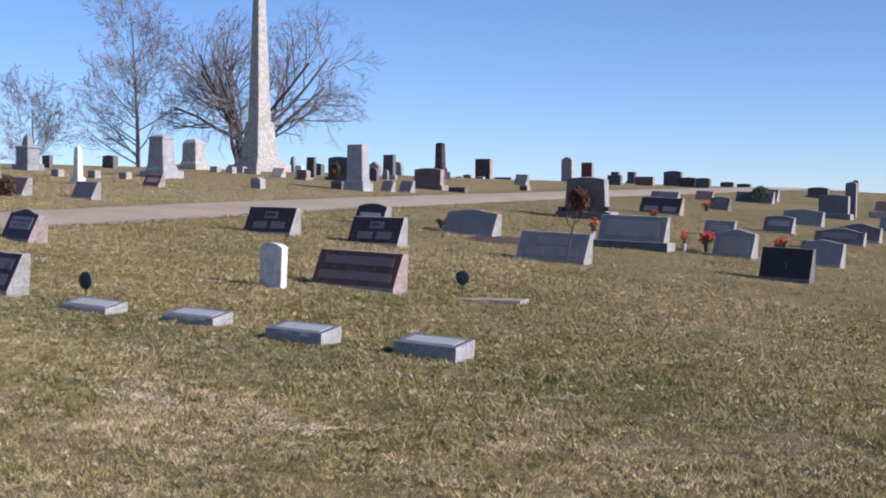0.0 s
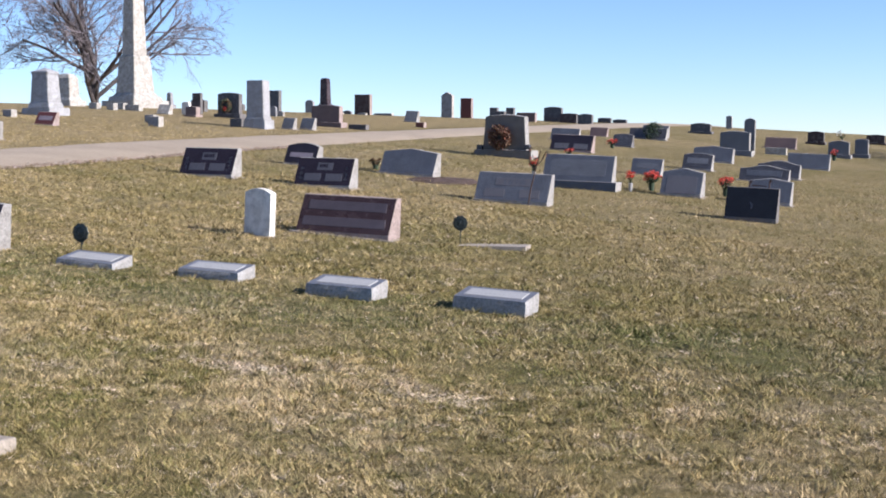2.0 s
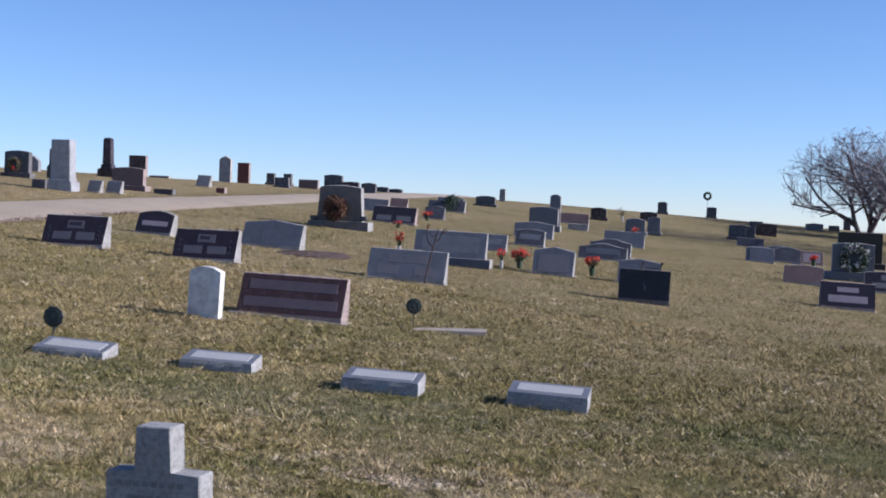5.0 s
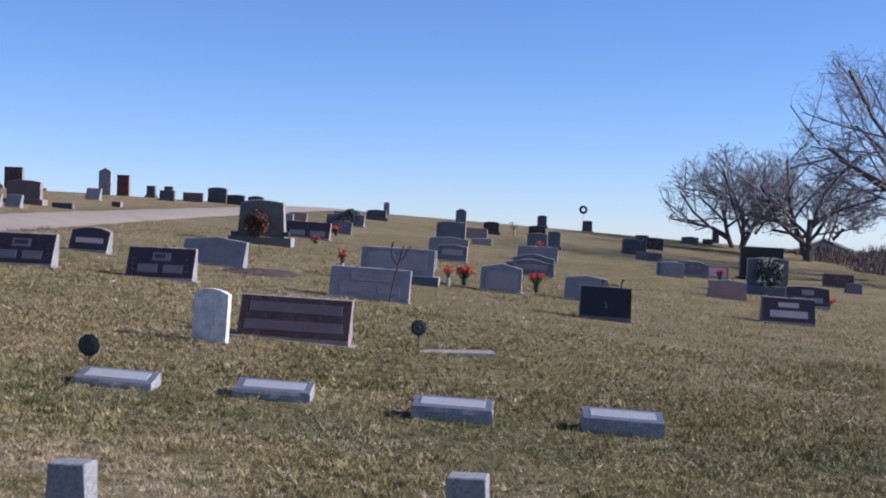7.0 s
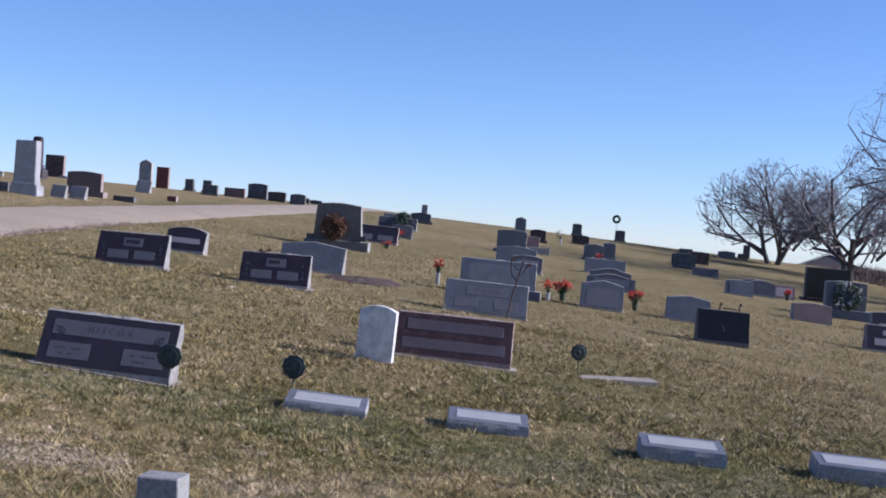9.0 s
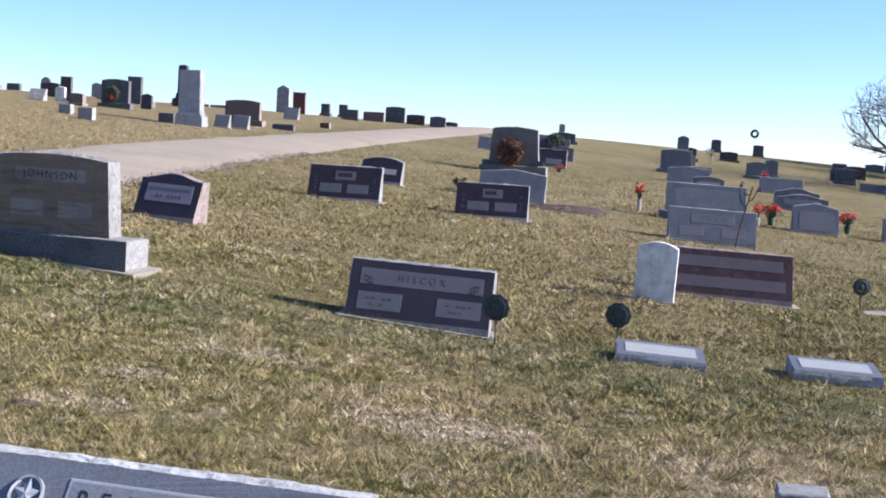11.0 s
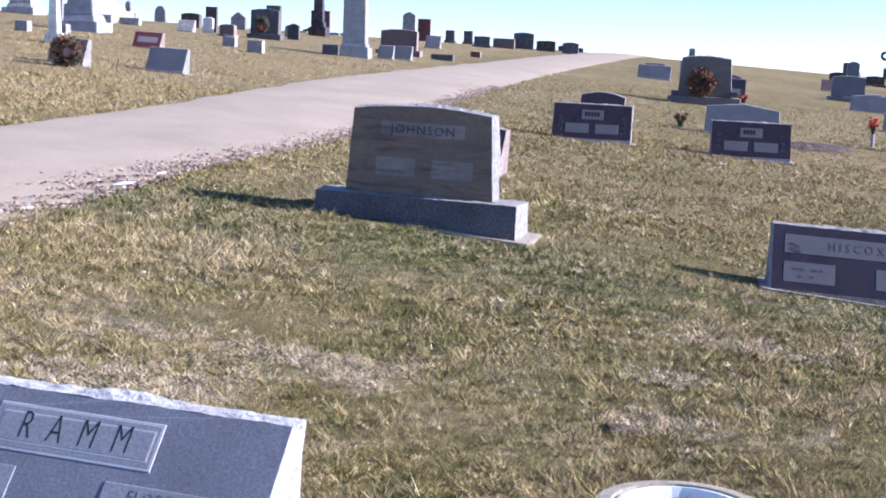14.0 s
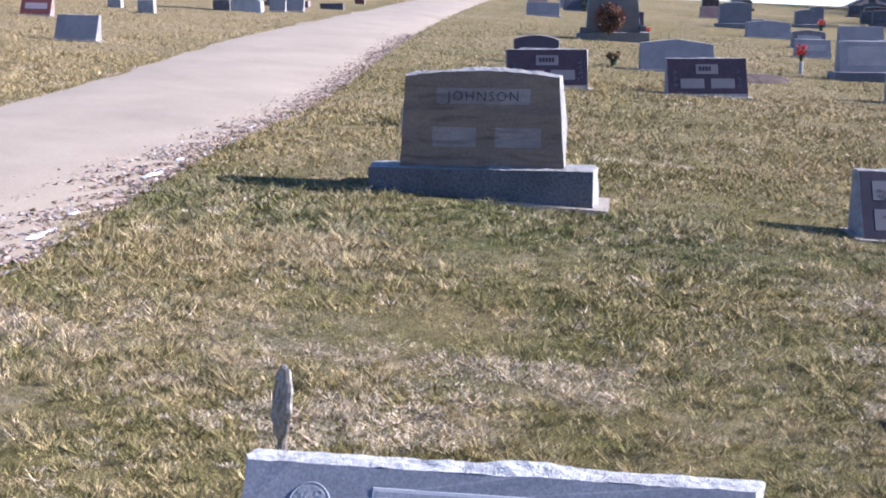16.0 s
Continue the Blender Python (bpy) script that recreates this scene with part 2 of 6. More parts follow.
def turf_colour(nt):
    """Dormant lawn: straw, dull green and grey thatch in drifts."""
    tc = nt.nodes.new("ShaderNodeTexCoord")
    geo = nt.nodes.new("ShaderNodeNewGeometry")

    def nz(scale, detail, rough=0.6, dist=0.0):
        n = nt.nodes.new("ShaderNodeTexNoise")
        n.inputs["Scale"].default_value, n.inputs["Detail"].default_value = scale, detail
        n.inputs["Roughness"].default_value, n.inputs["Distortion"].default_value = rough, dist
        nt.links.new(geo.outputs["Position"], n.inputs["Vector"])
        return n.outputs["Fac"]

    drift = ramp(nt, nz(0.33, 4, 0.6, 0.6), [(0.38, GREENS), (0.52, DULL), (0.62, STRAWS)])
    patch = ramp(nt, nz(1.7, 5, 0.65), [(0.36, GREENS), (0.5, DULL), (0.66, STRAWS)])
    c = mix(nt, 0.5, drift.outputs["Color"], patch.outputs["Color"])
    # greener strip along the row of low markers, worn thatch on the old plots in front of it
    dot = nt.nodes.new("ShaderNodeVectorMath")
    dot.operation = "DOT_PRODUCT"
    dot.inputs[1].default_value = (0.05, 0.0866, 0.0)
    nt.links.new(geo.outputs["Position"], dot.inputs[0])
    shift = nt.nodes.new("ShaderNodeMath")
    shift.operation = "MULTIPLY_ADD"
    shift.inputs[1].default_value, shift.inputs[2].default_value = 0.22, -0.61
    nt.links.new(nz(0.45, 4, 0.6), shift.inputs[0])
    rowed = nt.nodes.new("ShaderNodeMath")
    rowed.operation = "ADD"
    nt.links.new(dot.outputs["Value"], rowed.inputs[0])
    nt.links.new(shift.outputs[0], rowed.inputs[1])
    strip = ramp(nt, rowed.outputs[0], [(0.33, (0, 0, 0)), (0.41, (1, 1, 1)), (0.47, (1, 1, 1)), (0.54, (0, 0, 0))])
    broken = ramp(nt, nz(1.1, 6, 0.7, 0.3), [(0.36, (0.12,) * 3), (0.56, (0.68,) * 3)])
    c = mix(nt, mix(nt, 1.0, strip.outputs["Color"], broken.outputs["Color"], "MULTIPLY"), c, LUSH)
    far_dry = ramp(nt, rowed.outputs[0], [(0.62, (0, 0, 0)), (0.98, (0.32,) * 3)])
    c = mix(nt, far_dry.outputs["Color"], c, STRAWS)
    # the lawn beyond the lane is drier
    lane = nt.nodes.new("ShaderNodeVectorMath")
    lane.operation = "DOT_PRODUCT"
    lane.inputs[1].default_value = (-0.02, 0.0124, 0.0)
    nt.links.new(geo.outputs["Position"], lane.inputs[0])
    beyond = ramp(nt, lane.outputs["Value"], [(0.43, (0, 0, 0)), (0.46, (0.6,) * 3)])
    c = mix(nt, beyond.outputs["Color"], c, (0.285, 0.225, 0.125))
    old = ramp(nt, rowed.outputs[0], [(0.06, (0.3,) * 3), (0.13, (0.55,) * 3), (0.22, (0.55,) * 3), (0.31, (0.3,) * 3), (0.5, (0.2,) * 3)])
    thatch = ramp(nt, nz(0.75, 7, 0.74, 0.5), [(0.47, (0, 0, 0)), (0.60, (1, 1, 1))])
    ragged_ = ramp(nt, nz(5.0, 6, 0.75), [(0.42, (0.1,) * 3), (0.56, (1, 1, 1))])
    m_ = mix(nt, 1.0, mix(nt, 1.0, thatch.outputs["Color"], old.outputs["Color"], "MULTIPLY"), ragged_.outputs["Color"], "MULTIPLY")
    c = mix(nt, m_, c, THATCH)
    return c, nz


LUSH = (0.072, 0.086, 0.029)


GREENS, DULL, STRAWS, THATCH = (0.114, 0.108, 0.038), (0.184, 0.152, 0.070), (0.262, 0.212, 0.118), (0.42, 0.345, 0.28)
TURF, nt, b = material("dormant_turf")
c, nz = turf_colour(nt)
fine = nz(38, 5, 0.75)
mid = nz(9, 5, 0.7)
c = mix(nt, 1.0, c, ramp(nt, fine, [(0.3, (0.5, 0.5, 0.48)), (0.7, (1.35, 1.32, 1.25))]).outputs["Color"], "MULTIPLY")
blade = nz(150, 3, 0.7)
c = mix(nt, 1.0, c, ramp(nt, blade, [(0.32, (0.42, 0.42, 0.40)), (0.66, (1.5, 1.46, 1.4))]).outputs["Color"], "MULTIPLY")
c = mix(nt, 1.0, c, ramp(nt, mid, [(0.3, (0.7, 0.7, 0.7)), (0.7, (1.2, 1.2, 1.2))]).outputs["Color"], "MULTIPLY")
nt.links.new(c, b.inputs["Base Color"])
b.inputs["Roughness"].default_value = 0.95
b.inputs["Specular IOR Level"].default_value = 0.1
bump(nt, b, mix(nt, 0.35, mix(nt, 0.5, fine, mid), blade), 0.9, 0.04)
me.materials.append(TURF)
ground = tagged(new("ground", me), "dormant mown lawn rising to a low crest", "ground", kind="structure")

# ---- road ----
ROADM, nt, b = material("worn_asphalt")
n1, n2, n3 = noise_node(nt, 90, 4, 0.7), noise_node(nt, 0.9, 6, 0.65), noise_node(nt, 6.0, 6, 0.7)
c = ramp(nt, n1.outputs["Fac"], [(0.3, (0.25, 0.203, 0.147)), (0.7, (0.40, 0.328, 0.24))]).outputs["Color"]
c = mix(nt, 1.0, c, ramp(nt, n2.outputs["Fac"], [(0.3, (0.86, 0.84, 0.82)), (0.65, (1.1, 1.08, 1.05))]).outputs["Color"], "MULTIPLY")
c = mix(nt, 1.0, c, ramp(nt, n3.outputs["Fac"], [(0.28, (0.5, 0.48, 0.45)), (0.34, (1.0, 1.0, 1.0))]).outputs["Color"], "MULTIPLY")
nt.links.new(c, b.inputs["Base Color"])
b.inputs["Roughness"].default_value = 0.9
bump(nt, b, n1.outputs["Fac"], 0.4, 0.006)
rv, rf = [], []
ROAD_Y = np.r_[np.arange(2, 40, 0.25), np.arange(40, 66, 0.5)]
for i, y in enumerate(ROAD_Y):
    slope = road_slope(y)
    tang = Vector((slope, 1.0, 0)).normalized()
    nrm = Vector((-tang.y, tang.x, 0))
    ragged = 0.09 * noise.noise((0.0, y * 1.7, 3.0)) + 0.05 * noise.noise((0.0, y * 6.0, 9.0))
    ragged2 = 0.12 * noise.noise((5.0, y * 1.3, 3.0))
    for k in range(9):
        s = ragged + (road_width(y) + ragged2 - ragged) * k / 8
        px, py = road_near(y) + nrm.x * s, y + nrm.y * s
        crown = 0.022 + 0.03 * math.sin(math.pi * k / 8)
        if k in (0, 8):
            crown = 0.004
        rv.append((px, py, g(px, py) + crown))
    if i:
        a = (i - 1) * 9
        rf += [(a + k, a + k + 1, a + k + 10, a + k + 9) for k in range(8)]
me = bpy.data.meshes.new("road")
me.from_pydata(rv, [], rf)
me.polygons.foreach_set("use_smooth", [True] * len(me.polygons))
me.materials.append(ROADM)
road = tagged(new("road", me), "pale worn asphalt lane curving over the rise", "road", kind="structure")


# ---- headstones ----
def rise(top, u, w):
    q = max(-1.0, min(1.0, 2 * u / w))
    if top == "round":
        return math.sqrt(max(0.0, 1 - q * q))
    if top == "serp":
        return 0.5 + 0.5 * math.cos(math.pi * q)
    if top == "arc":
        return 1 - q * q
    if top == "peak":
        return 1 - abs(q)
    if top == "gable":
        return max(0.0, 1 - abs(q) * 1.0) ** 0.8
    return 1.0


def stone_body(w, h, d0, d1, top="flat", bulge=0.0, taper=0.0, rag=0.006, seed=0, bottom=0.0, nose=0.0):
    """A dressed stone: front foot at y 0, back at y d0, front leaning back to leave d1 at the top; sides and top rock-pitched by rag."""
    n_side, n_top, rings = 4, (44 if rag >= 0.01 and w > 0.9 else 14), 5
    out = [(-w / 2, bottom), (w / 2, bottom)]
    hs = h - bulge
    levels = ([(nose - bottom) / (hs - bottom)] if nose else []) + [i / n_side for i in range(1, n_side + 1)]
    for k in levels:
        out.append((w / 2 * (1 - taper * k), bottom + (hs - bottom) * k))
    wt = w * (1 - taper)
    for i in range(1, n_top):
        u = wt / 2 - wt * i / n_top
        out.append((u, hs + bulge * rise(top, u, wt)))
    for k in levels[::-1]:
        out.append((-w / 2 * (1 - taper * k), bottom + (hs - bottom) * k))
    bm = bmesh.new()
    cx, cz = 0.0, h * 0.5
    rows = []
    for k in range(rings):
        s = k / (rings - 1)
        row = []
        for u, v in out:
            y0 = (d0 - d1) * max(0.0, v - nose) / (h - nose)
            y = y0 + (d0 - y0) * s
            uu, vv = u, v
            if 0 < k < rings - 1 and v > bottom:
                q = noise.noise((u * 11 + seed, v * 11, y * 17 + seed)) + (0.5 * noise.noise((u * 43 + seed, v * 43, y * 41)) if n_top > 14 else 0.0)
                r = Vector((u - cx, v - cz)).normalized() * (rag * (0.6 + 1.6 * q))
                uu, vv = u + r.x, v + r.y
            elif v > bottom:
                q = noise.noise((u * 23 + seed, v * 23, y * 9))
                uu, vv = u * (1 - 0.004 / w), v - 0.002 + rag * 0.35 * q
            row.append(bm.verts.new((uu, y, vv)))
        rows.append(row)
    m = len(out)
    for r0, r1 in zip(rows, rows[1:]):
        for i in range(m):
            bm.faces.new((r0[i], r0[(i + 1) % m], r1[(i + 1) % m], r1[i])).material_index = 1
    if nose:
        bm.faces.new((rows[0][0], rows[0][1], rows[0][2], rows[0][-1])).material_index = 1
        bm.faces.new(rows[0][2:]).material_index = 0
    else:
        bm.faces.new(rows[0]).material_index = 0
    bm.faces.new(rows[-1][::-1]).material_index = 1
    return bm


def on_face(w, h, d0, d1, nose=0.0):
    """Maps (across, up, out) on a leaning front to local metres."""
    phi = math.atan2(d0 - d1, h - nose)
    c, s = math.cos(phi), math.sin(phi)
    return lambda u, v, o: Vector((u, (d0 - d1) * (v - nose) / (h - nose) - o * c, v + o * s))


def face_panel(P, u0, v0, u1, v1, o0=-0.003, o1=0.0018, cut=0.0):
    """A raised panel; cut clips its two upper corners."""
    bm = bmesh.new()
    pts = [(u0, v0), (u1, v0), (u1, v1 - cut), (u1 - cut, v1), (u0 + cut, v1), (u0, v1 - cut)] if cut else [(u0, v0), (u1, v0), (u1, v1), (u0, v1)]
    a = [bm.verts.new(P(u, v, o0)) for u, v in pts]
    e = 0.003
    uc, vc = (u0 + u1) / 2, (v0 + v1) / 2
    t_ = [bm.verts.new(P(u - math.copysign(e, u - uc), v - math.copysign(e, v - vc), o1)) for u, v in pts]
    for i in range(len(pts)):
        j = (i + 1) % len(pts)
        bm.faces.new((a[i], a[j], t_[j], t_[i]))
    bm.faces.new(t_)
    return bm


def face_text(P, text, u, v, size, o=0.002, stretch=1.0, space=1.0, thin=0.0):
    """Letters lying on a face, centred at (u, v)."""
    cu = bpy.data.curves.new("lettering", "FONT")
    cu.body, cu.size, cu.align_x, cu.align_y, cu.extrude, cu.resolution_u, cu.offset = text, size, "CENTER", "CENTER", 0.0012, 2, thin
    cu.space_character = space
    tmp = new("lettering_tmp", cu)
    dg = bpy.context.evaluated_depsgraph_get()
    src = bpy.data.meshes.new_from_object(tmp.evaluated_get(dg))
    bpy.data.objects.remove(tmp)
    bm = bmesh.new()
    bm.from_mesh(src)
    bpy.data.meshes.remove(src)
    for q in bm.verts:
        q.co = P(u + q.co.x * stretch, v + q.co.y * 0.93, o + q.co.z)
    return bm


def letters(P, text, u, v, size, mat_, parent, o=0.002, stretch=1.0, space=1.0, thin=0.0):
    """Each cut letter as a part of its own."""
    bm = face_text(P, text, u, v, size, o, stretch, space, thin)
    left = set(bm.faces)
    while left:
        stack, island = [left.pop()], []
        while stack:
            f_ = stack.pop()
            island.append(f_)
            for v_ in f_.verts:
                for q in v_.link_faces:
                    if q in left:
                        left.discard(q)
                        stack.append(q)
        one, seen = bmesh.new(), {}
        for f_ in island:
            one.faces.new([seen.setdefault(v_, one.verts.new(v_.co)) if v_ not in seen else seen[v_] for v_ in f_.verts])
        part("letter", one, mat_, parent)
    bm.free()


def rest_z(x, y, w, d, rz):
    """The lowest ground under a footprint whose front middle is (x, y)."""
    c, s = math.cos(radians(rz)), math.sin(radians(rz))
    return min(g(x + c * a - s * b_, y + s * a + c * b_) for a in (-w / 2, w / 2) for b_ in (0, d))


def cross_fall(x, y, rz):
    """Degrees by which the ground falls to the stone's own right."""
    c, s = math.cos(radians(rz)), math.sin(radians(rz))
    return math.degrees(math.atan((g(x - 0.5 * c, y - 0.5 * s) - g(x + 0.5 * c, y + 0.5 * s))))


def seat(x, y, w, d, rz, ry):
    """The height at which a tilted foot touches the ground at its lowest corner."""
    c, s, k = math.cos(radians(rz)), math.sin(radians(rz)), math.tan(radians(ry))
    return min(g(x + c * a - s * b_, y + s * a + c * b_) + a * k for a in (-w / 2, w / 2) for b_ in (0, d))


SEED = [0]
FOOTPRINTS = [(0.42, 15.72, -21, 0.8, 0.34), (0.85, 23.05, -15, 1.2, 0.7)]


def headstone(name, x, y, w, h, label, d=0.28, top_d=None, rz=-21, face=GREY, side=PITCH, top="flat", bulge=0.0, taper=0.0, rag=0.006,
              base=None, base_mat=None, plate=0.0, panels=(), panel_mat=FROST, cut=0.0, texts=(), group="", category="headstone", settle=None):
    """A grave marker: die or slant, with its plinth, its concrete footing and its lettered panels. base: width, height, depth."""
    SEED[0] += 7
    bw, bd = (base[0], base[2]) if base else (w, d)
    ry = cross_fall(x, y, rz) * (settle if settle is not None else 0.55 if top_d is not None else 0.25)
    z = seat(x, y, bw, bd, rz, ry)
    gap = g(x, y) - z
    ob = thing(name, x, y, z - 0.01, rz, label, category, group, ry=ry)
    z0, y0 = 0.0, 0.0
    top_d = d if top_d is None else top_d
    FOOTPRINTS.append((x, y, rz, bw + plate, bd + plate * 0.6))
    if plate:
        bm = bmesh.new()
        box(bm, -bw / 2 - plate, bw / 2 + plate, -plate * 0.7, bd + plate * 0.7, -0.08, 0.018 + gap, 0.006, rag=0.006)
        cr, sr = math.cos(radians(rz)), math.sin(radians(rz))
        for v in bm.verts:
            if v.co.z > 0:
                v.co.z = g(x + cr * v.co.x - sr * v.co.y, y + sr * v.co.x + cr * v.co.y) - z + 0.022
                v.co.z = 0.5 * v.co.z + 0.5 * (gap + 0.018)
        part("footing", bm, CONCRETE, ob, "rough concrete footing")
    if base:
        bm = stone_body(base[0], base[1] + gap, base[2], base[2], "flat", 0, 0, rag * 1.2, SEED[0] + 3)
        part("plinth", bm, [base_mat or face, side], ob)
        z0, y0 = base[1] + gap, (base[2] - d) / 2
    else:
        h = h + gap
    nose = 0.16 * (h - z0) if top_d < d and not base else 0.0
    bm = stone_body(w, h - z0, d, top_d, top, bulge, taper, rag, SEED[0], nose=nose)
    for v in bm.verts:
        v.co += Vector((0, y0, z0 + (0.002 if base else 0)))
    body = part("body", bm, [face, side], ob)
    P0 = on_face(w, h - z0, d, top_d, nose)
    P = lambda u, v, o: P0(u, v, o) + Vector((0, y0, z0))
    H = h - z0
    for u0, v0, u1, v1 in panels:
        part("panel", face_panel(P, u0 * w, v0 * H, u1 * w, v1 * H, cut=cut), panel_mat, ob)
    for text, u, v, size, mat_, *more in texts:
        letters(P, text, u * w, v * H, size, mat_, ob, 0.002, *more)
    return ob, P, H

RAMM_GREY = granite("blue_grey_polished_granite", (0.195, 0.198, 0.215), 0.42, 0.5, 130, 0.05, 0.2)
FROST_BLUE = granite("frosted_blue_grey", (0.245, 0.247, 0.262), 0.75, 0.45, 130, 0.06, 0.12)
PLAQUE_BLUE = granite("raised_line_grey", (0.42, 0.42, 0.43), 0.7, 0.4, 240, 0.1, 0.15)
PITCH_WHITE = rough_stone("fresh_rock_pitch", (0.60, 0.59, 0.57), 1.0, 34)
FROST_BAND = granite("frosted_banded_panel", (0.30, 0.265, 0.248), 0.75, 0.5, 260, 0.1, 0.35, True)
FROST_PLUM = granite("frosted_plum_panel", (0.085, 0.07, 0.08), 0.6, 0.6, 220, 0.08, 0.2)
PLUM_DARK = granite("dark_plum_granite", (0.034, 0.026, 0.034), 0.2, 0.7)
LIME_BROWN = granite("weathered_grey_brown_granite", (0.17, 0.15, 0.13), 0.6, 0.5, 90, 0.2, 0.3)
LIME_GREY2 = rough_stone("pale_grey_granite", (0.33, 0.33, 0.335), 0.3, 40)
STRAW_DULL = plain("dull_straw", (0.22, 0.165, 0.10), 0.95, 0, 0.4, 3)
LITTER_PALE = plain("pale_grit", (0.45, 0.40, 0.34), 0.9, 0, 0.3, 50)
LITTER_ROSE = plain("faded_leaf", (0.42, 0.30, 0.235), 0.9, 0, 0.4, 50)
ICE = plain("old_ice", (0.80, 0.81, 0.84), 0.45, 0, 0.08, 30)
RUST_LEAF = plain("rust_leaves", (0.19, 0.065, 0.035), 0.85, 0, 0.4, 40)

PLINTH_DARK = granite("dark_blue_grey_plinth", (0.112, 0.108, 0.115), 0.5, 0.9, 60, 0.1, 0.45)
LETTER_CUT = plain("deep_cut_letter", (0.03, 0.028, 0.028), 0.85)
PANELS_1 = ((-0.36, 0.42, 0.36, 0.74),)
PANELS_2 = ((-0.4, 0.22, -0.06, 0.52), (0.06, 0.22, 0.4, 0.52))
PANELS_3 = ((-0.14, 0.62, 0.14, 0.86), (-0.34, 0.28, -0.04, 0.52), (0.04, 0.28, 0.34, 0.52))


def bars(P, w, H, rows, mat_, parent):
    """Worn lettering that cannot be read: short bars of its size."""
    for u0, u1, v, t_ in rows:
        n = max(3, int((u1 - u0) * w / 0.035))
        bm = bmesh.new()
        for i in range(n):
            if random.random() < 0.18:
                continue
            a, b_ = u0 * w + (u1 - u0) * w * i / n, u0 * w + (u1 - u0) * w * (i + 0.72) / n
            q = [bm.verts.new(P(u, vv, 0.0032)) for u, vv in ((a, v * H), (b_, v * H), (b_, v * H + t_), (a, v * H + t_))]
            bm.faces.new(q)
        tagged(part("worn_lettering", bm, mat_, parent), kind="stuff")


# ---- the foreground row ----
def stone_cross(x, y, top, label):
    z = g(x, y)
    ob = thing("stone_cross", x, y, z - 0.02, -34, label, "cross", "low cast crosses")
    h = top - z + 0.02
    w, a, d = 0.145, 0.40, 0.13
    bm = bmesh.new()
    pts = [(-w / 2, 0), (w / 2, 0), (w / 2, h - 0.32), (a / 2, h - 0.32), (a / 2, h - 0.18), (w / 2, h - 0.18), (w / 2, h), (-w / 2, h), (-w / 2, h - 0.18), (-a / 2, h - 0.18), (-a / 2, h - 0.32), (-w / 2, h - 0.32)]
    f0 = [bm.verts.new((u, 0, v)) for u, v in pts]
    f1 = [bm.verts.new((u, d, v)) for u, v in pts]
    bm.faces.new(f0)
    bm.faces.new(f1[::-1])
    for i in range(len(pts)):
        j = (i + 1) % len(pts)
        bm.faces.new((f0[i], f1[i], f1[j], f0[j]))
    bmesh.ops.bevel(bm, geom=list(bm.edges), offset=0.005, segments=1, affect="EDGES")
    part("cross_body", bm, CONCRETE_PALE, ob)
    P = lambda u, v, o: Vector((u, -o, v))
    bars(P, 0.34, 1.0, ((-0.45, 0.42, h - 0.235, 0.022), (-0.3, 0.3, h - 0.29, 0.022)), LETTER_WORN, ob)
    bm = bmesh.new()
    box(bm, -0.44, 0.44, -0.10, 0.22, 0.0, 0.145, 0.008)
    part("base_block", bm, CONCRETE_PALE, ob)
    bm = bmesh.new()
    box(bm, -0.60, 0.60, -0.17, 0.29, -0.25, 0.05, 0.012, rag=0.006)
    part("footing", bm, CONCRETE, ob, "cream concrete footing")
    FOOTPRINTS.append((x - 0.17 * math.sin(radians(34)), y - 0.17 * math.cos(radians(34)), -34, 1.2, 0.46))
    return ob


LETTER_WORN = plain("worn_letter", (0.19, 0.188, 0.18), 0.9)
CONCRETE_PALE = rough_stone("pale_cast_concrete", (0.28, 0.275, 0.26), 0.3, 40)
stone_cross(-3.80, 7.36, -0.60, "low pale concrete cross on a base block")
stone_cross(-5.08, 8.09, -0.60, "low pale concrete cross, weathered, in the grass")
stone_cross(-6.22, 8.76, -0.475, "low pale concrete cross with a square top")


